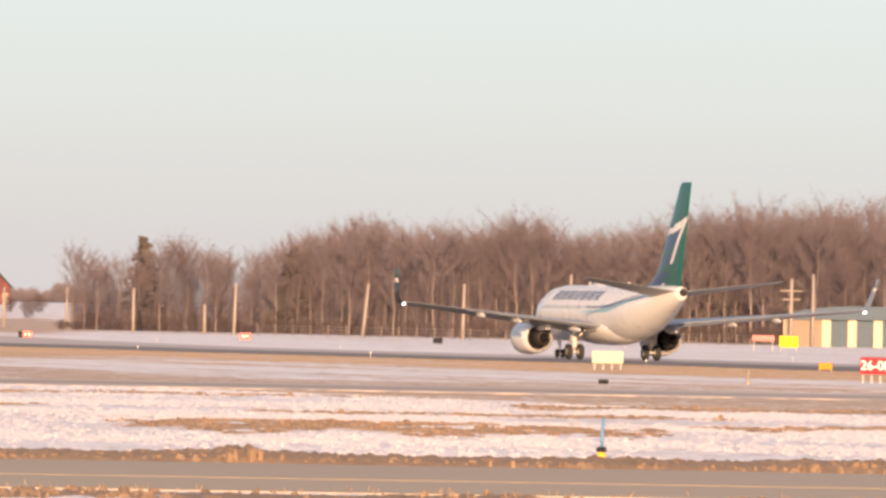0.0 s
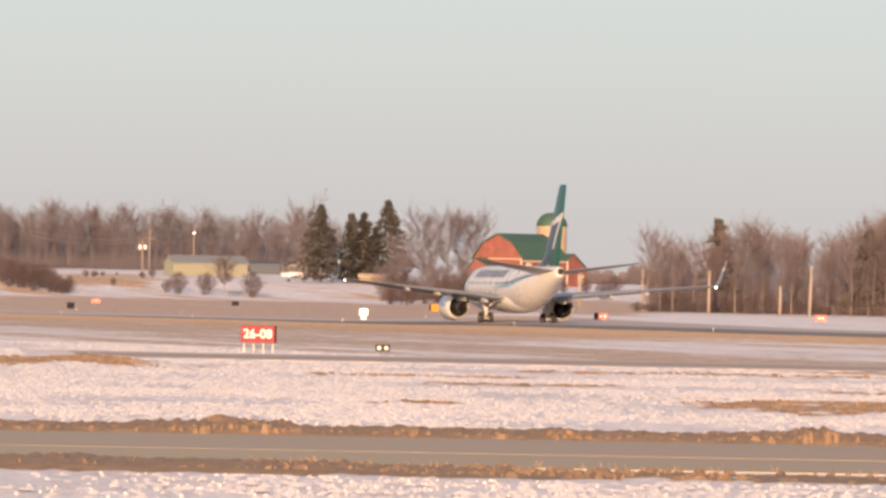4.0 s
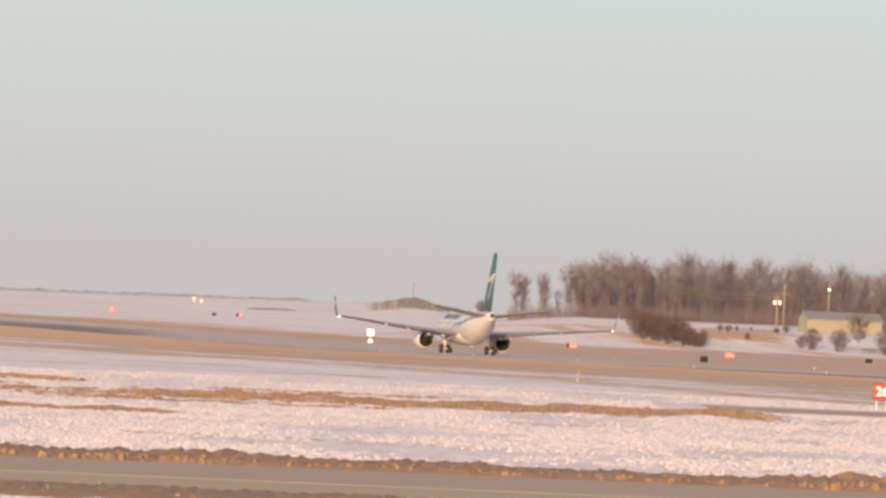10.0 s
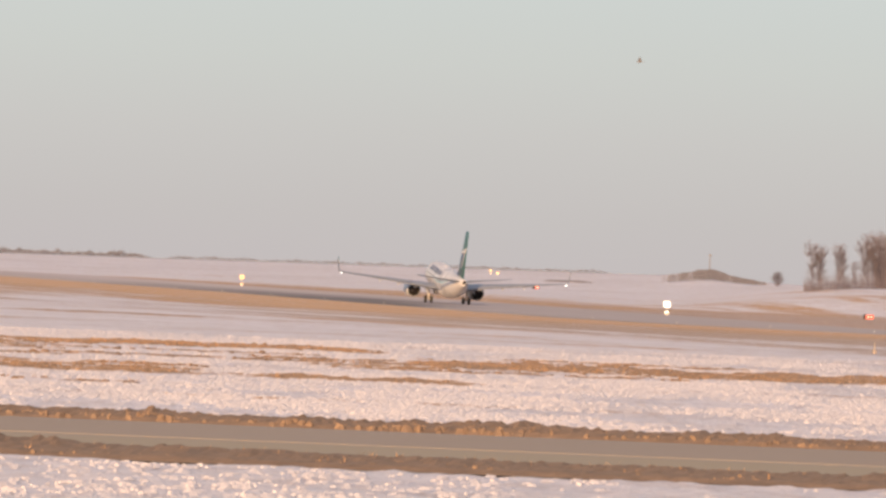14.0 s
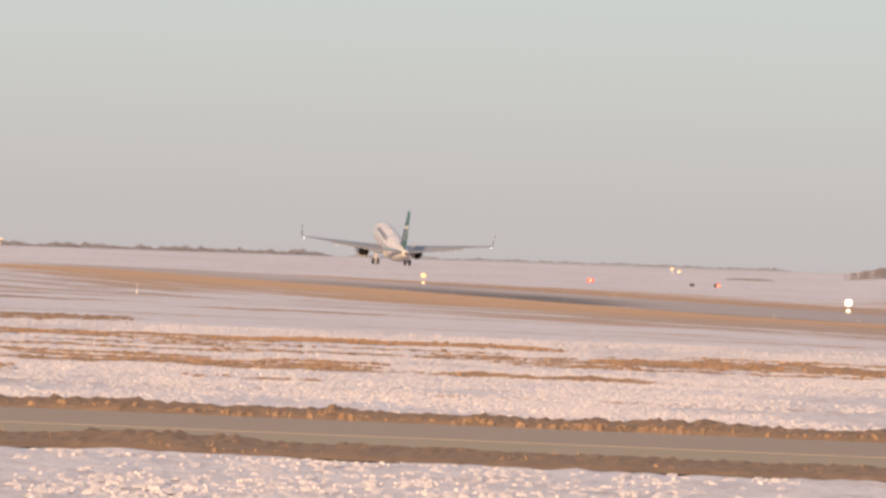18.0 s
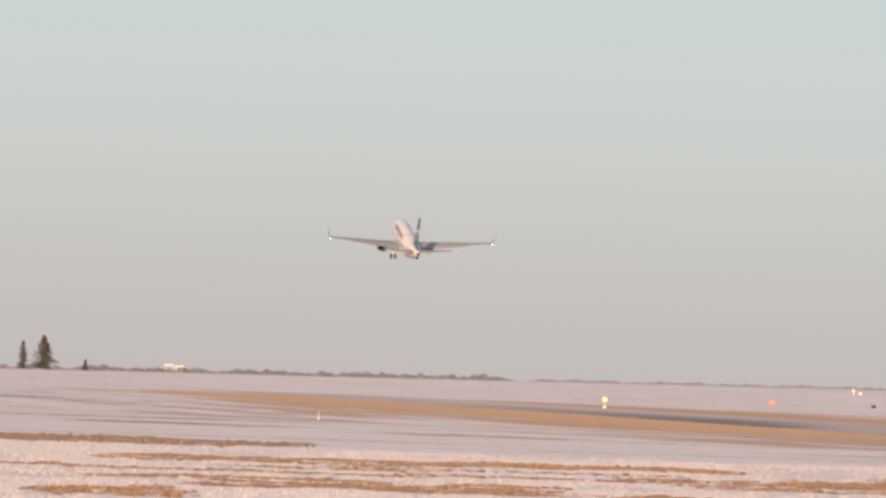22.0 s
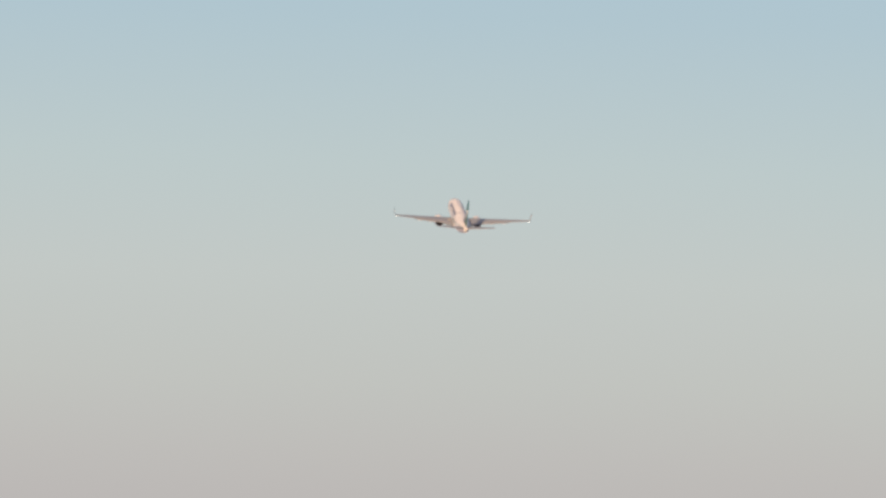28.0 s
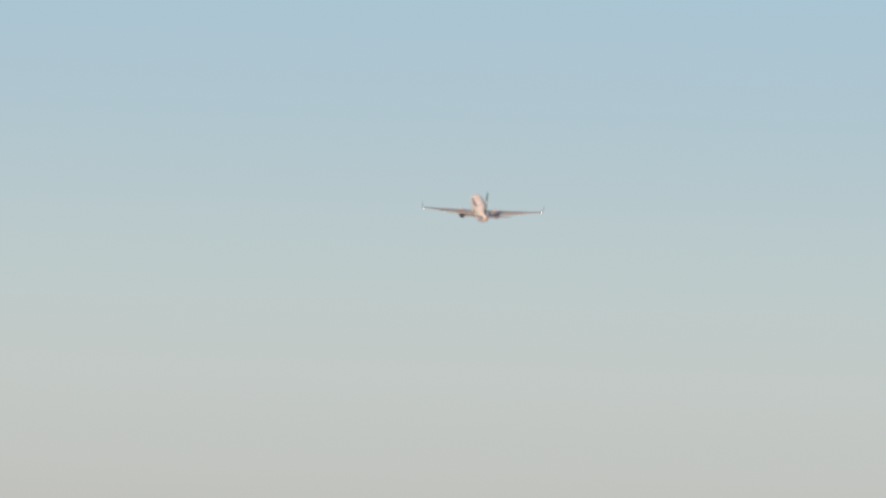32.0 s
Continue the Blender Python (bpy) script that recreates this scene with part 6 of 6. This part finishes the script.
def crust_snow():
    rng = random.Random(303)
    snow, clods = [], []
    while len(snow) < 60000:
        d = math.sqrt(rng.uniform(90 ** 2, 470 ** 2)) if rng.random() < 0.6 else rng.uniform(90, 300)
        az = rng.uniform(-7.2, 11.3)
        x, y = d * math.sin(radians(az)), d * math.cos(radians(az))
        v = x * math.sin(radians(1.7)) + y * math.cos(radians(1.7))
        u = x * math.cos(radians(1.7)) - y * math.sin(radians(1.7))
        if 119 < v < 155.5 or x * math.cos(HEADING) - y * math.sin(HEADING) > 95 or (u > 4 and 362 < v < 412) or grass_at(az, d) > 0.25:
            continue
        dense = 0.5 + 1.1 * noise.noise((x * 0.16, y * 0.05, 1.0)) + 0.5 * noise.noise((x * 0.7, y * 0.2, 4.0))
        if rng.random() > dense * (0.55 if d < 122 else 1.0):
            continue
        w = rng.uniform(0.05, 0.30) * (0.4 + 0.6 * d / 200)
        snow.append((x, y, w, rng.uniform(0.006, 0.02) * (0.5 + 0.5 * d / 200)))
    for a0, a1, dc, dd, share in STREAKS:
        if dc > 560:
            continue
        for i in range(int(min(1500, radians(a1 - a0) * dc * dd * 4.5))):
            az, d = rng.uniform(a0, a1), dc + rng.uniform(-1.4, 1.4) * dd
            if grass_at(az, d) > 0.3:
                x, y = d * math.sin(radians(az)), d * math.cos(radians(az))
                clods.append((x, y, rng.uniform(0.10, 0.45), rng.uniform(0.02, 0.065) * (2.2 if rng.random() < 0.012 else 1.0)))
    for v0, v1, n, tall in ((150.4, 154.2, 9000, 0.21), (121.0, 126.4, 9000, 0.125)):     # clods heaped along the taxiway's banks
        for i in range(n):
            u, v = rng.uniform(-28, 44), rng.uniform(v0, v1)
            if v1 < 130 and rng.random() < 0.93 * smooth(u, 4, 12):
                continue
            heap = 0.45 + 0.8 * max(0.0, noise.noise((u * 0.33, 2.0, 0))) + 0.6 * max(0.0, noise.noise((u * 1.3, 2.0, 2)))
            x, y = cross_point(u, v)
            clods.append((x, y, rng.uniform(0.05, 0.26), tall * heap * rng.uniform(0.3, 1.05)))
    scatter("snow_crust", "broken crust of sunlit snow lying on the field", M["crust"], snow, 1, 3.4)
    scatter("turf_clods", "small brown clods along the bare streaks", M["clod"], clods, 2, 2.2)


M["crust"] = plain("crusted_snow", (0.82, 0.77, 0.755), 0.7, vary=0.16, scale=3.0)
crust_snow()


# ---- what moves ----
JET_ROWS = [
    (0.0, 111.45, 715.40, 1.06, 0.00, 0.00),
    (0.5, 107.74, 739.15, 1.03, 0.00, 0.00),
    (1.0, 104.02, 763.00, 0.97, 0.00, 0.00),
    (1.5, 100.28, 787.00, 0.91, 0.00, 0.00),
    (2.0, 96.50, 811.23, 0.85, 0.00, 0.00),
    (2.5, 92.67, 835.73, 0.80, 0.00, 0.00),
    (3.0, 88.80, 860.57, 0.74, 0.00, 0.00),
    (3.5, 84.86, 885.78, 0.67, 0.00, 0.00),
    (4.0, 80.87, 911.40, 0.62, 0.00, 0.00),
    (4.5, 76.80, 937.47, 0.57, 0.00, 0.07),
    (5.0, 72.66, 964.00, 0.51, 0.00, 0.15),
    (5.5, 68.44, 991.03, 0.46, 0.00, 0.23),
    (6.0, 64.15, 1018.56, 0.40, 0.00, 0.30),
    (6.5, 59.77, 1046.61, 0.34, 0.00, 0.38),
    (7.0, 55.31, 1075.18, 0.28, 0.00, 0.45),
    (7.5, 50.77, 1104.28, 0.22, 0.00, 0.53),
    (8.0, 46.15, 1133.91, 0.16, 0.00, 0.60),
    (8.5, 41.45, 1164.06, 0.10, 0.00, 0.67),
    (9.0, 36.66, 1194.72, 0.05, 0.00, 0.75),
    (9.5, 31.80, 1225.88, 0.03, 0.00, 0.77),
    (10.0, 26.86, 1257.53, 0.01, 0.00, 0.79),
    (10.5, 21.85, 1289.65, 0.02, 0.34, 0.81),
    (11.0, 16.77, 1322.22, 0.09, 0.94, 0.82),
    (11.5, 11.62, 1355.22, 0.16, 1.66, 0.84),
    (12.0, 6.41, 1388.63, 0.24, 2.49, 0.86),
    (12.5, 1.13, 1422.43, 0.31, 3.42, 0.88),
    (13.0, -4.19, 1456.58, 0.39, 4.36, 0.90),
    (13.5, -9.57, 1491.06, 0.48, 5.19, 0.82),
    (14.0, -15.00, 1525.86, 0.57, 5.87, 0.74),
    (14.5, -20.48, 1560.93, 0.58, 5.66, 0.66),
    (15.0, -25.99, 1596.25, 0.68, 6.10, 0.58),
    (15.5, -31.53, 1631.80, 0.76, 6.28, 0.50),
    (16.0, -37.11, 1667.55, 1.17, 7.52, 0.46),
    (16.5, -42.72, 1703.48, 2.25, 8.77, 0.41),
    (17.0, -48.34, 1739.55, 3.56, 10.00, 0.37),
    (17.5, -54.52, 1776.66, 4.15, 11.24, 0.33),
    (18.0, -60.35, 1812.91, 5.11, 11.07, 0.43),
    (18.5, -66.12, 1849.32, 6.89, 11.66, 0.26),
    (19.0, -71.76, 1885.86, 9.01, 12.79, -0.03),
    (19.5, -77.35, 1922.45, 11.54, 13.77, -0.33),
    (20.0, -83.07, 1959.05, 14.58, 14.59, -0.52),
    (20.5, -88.79, 1995.68, 18.13, 15.30, -0.48),
    (21.0, -94.47, 2032.32, 22.34, 15.67, -0.22),
    (21.5, -99.88, 2069.00, 26.61, 15.43, 0.11),
    (22.0, -105.38, 2105.67, 31.06, 14.91, -0.01),
    (22.5, -110.80, 2142.41, 35.92, 15.04, -0.69),
    (23.0, -116.42, 2179.19, 40.92, 15.40, -1.35),
    (23.5, -122.02, 2216.01, 46.19, 15.60, -1.70),
    (24.0, -127.49, 2252.95, 51.81, 15.92, -1.88),
    (24.5, -133.12, 2289.97, 57.57, 16.22, -1.78),
    (25.0, -138.99, 2327.09, 63.42, 16.63, -1.52),
    (25.5, -144.85, 2364.40, 69.67, 17.17, -1.42),
    (26.0, -150.78, 2401.91, 75.33, 17.46, -1.06),
    (26.5, -156.72, 2439.68, 81.01, 17.75, -0.69),
    (27.0, -162.71, 2477.77, 86.70, 18.04, -0.32),
    (27.5, -168.76, 2516.24, 92.31, 18.13, 0.04),
    (28.0, -174.84, 2555.15, 97.91, 17.99, 0.00),
    (28.5, -181.00, 2594.59, 103.52, 17.84, -0.03),
    (29.0, -187.26, 2634.62, 109.11, 17.47, -0.01),
    (29.5, -193.63, 2675.37, 114.74, 17.27, -0.10),
    (30.0, -200.12, 2716.93, 120.38, 17.19, -0.20),
    (30.5, -206.75, 2759.38, 125.99, 16.69, -0.25),
    (31.0, -213.54, 2802.86, 131.61, 16.18, -0.43),
    (31.5, -220.53, 2847.53, 137.31, 16.08, -0.40),
    (32.0, -227.76, 2893.54, 143.08, 16.67, 0.02),
]


def drop(t):
    """How far the gear struts stretch once the wheels are off the ground."""
    return smooth(t, 17.0, 18.2) * (1 - smooth(t, 22.0, 24.0))


def motions():
    walk(MOVING["jet"], [(t, pose(x, y, z, bank, -pitch, 90 - math.degrees(HEADING) + 1.7 * smooth(t, 15.0, 18.0))) for t, x, y, z, pitch, bank in JET_ROWS])
    for side, sgn in (("left", 1), ("right", -1)):
        home = (0, sgn * 2.86, 2.28)
        walk(MOVING["gear_" + side], [(t, pose(home[0], home[1], home[2] - 0.38 * drop(t), -sgn * a)) for t, a in (((0.0, 0), (17.0, 0), (18.2, 0), (21.6, 0), (22.5, 12), (23.2, 35), (24.0, 66), (24.6, 84), (32.0, 84)) if sgn > 0 else ((0.0, 0), (17.0, 0), (18.2, 0), (20.9, 0), (22.0, 32), (23.0, 62), (23.9, 84), (32.0, 84)))])
        walk(MOVING["wing_" + side], [(t, pose(0, 0, -a * 0.04, sgn * a * (1.0 if sgn > 0 else 0.8))) for t, a in ((0.0, 0), (7.0, 0), (11.0, 0.7), (13.0, 1.6), (17.5, 4.3), (24.0, 4.5), (32.0, 3.6))])
    fly = lambda rows: [(t, pose(x, y, z, 0, 0, 183)) for t, x, y, z in rows]
    walk(MOVING["bird_a"], fly([(0.0, 250, 400, 13.2), (13.5, 12.16, 419.8, 13.3), (14.0, 3.42, 420, 13.5), (14.5, -5.6, 420, 14.4), (15.0, -14.7, 419.7, 15.1), (16.0, -33.0, 418, 16.6), (32.0, -320, 400, 22)]))
    walk(MOVING["bird_b"], fly([(0.0, 200, 405, 8.0), (14.5, 14.6, 419.8, 9.8), (15.0, 8.2, 419.9, 11.3), (15.5, 1.3, 420, 13.15), (16.2, -8.0, 420, 15.4), (32.0, -230, 405, 30)]))


motions()
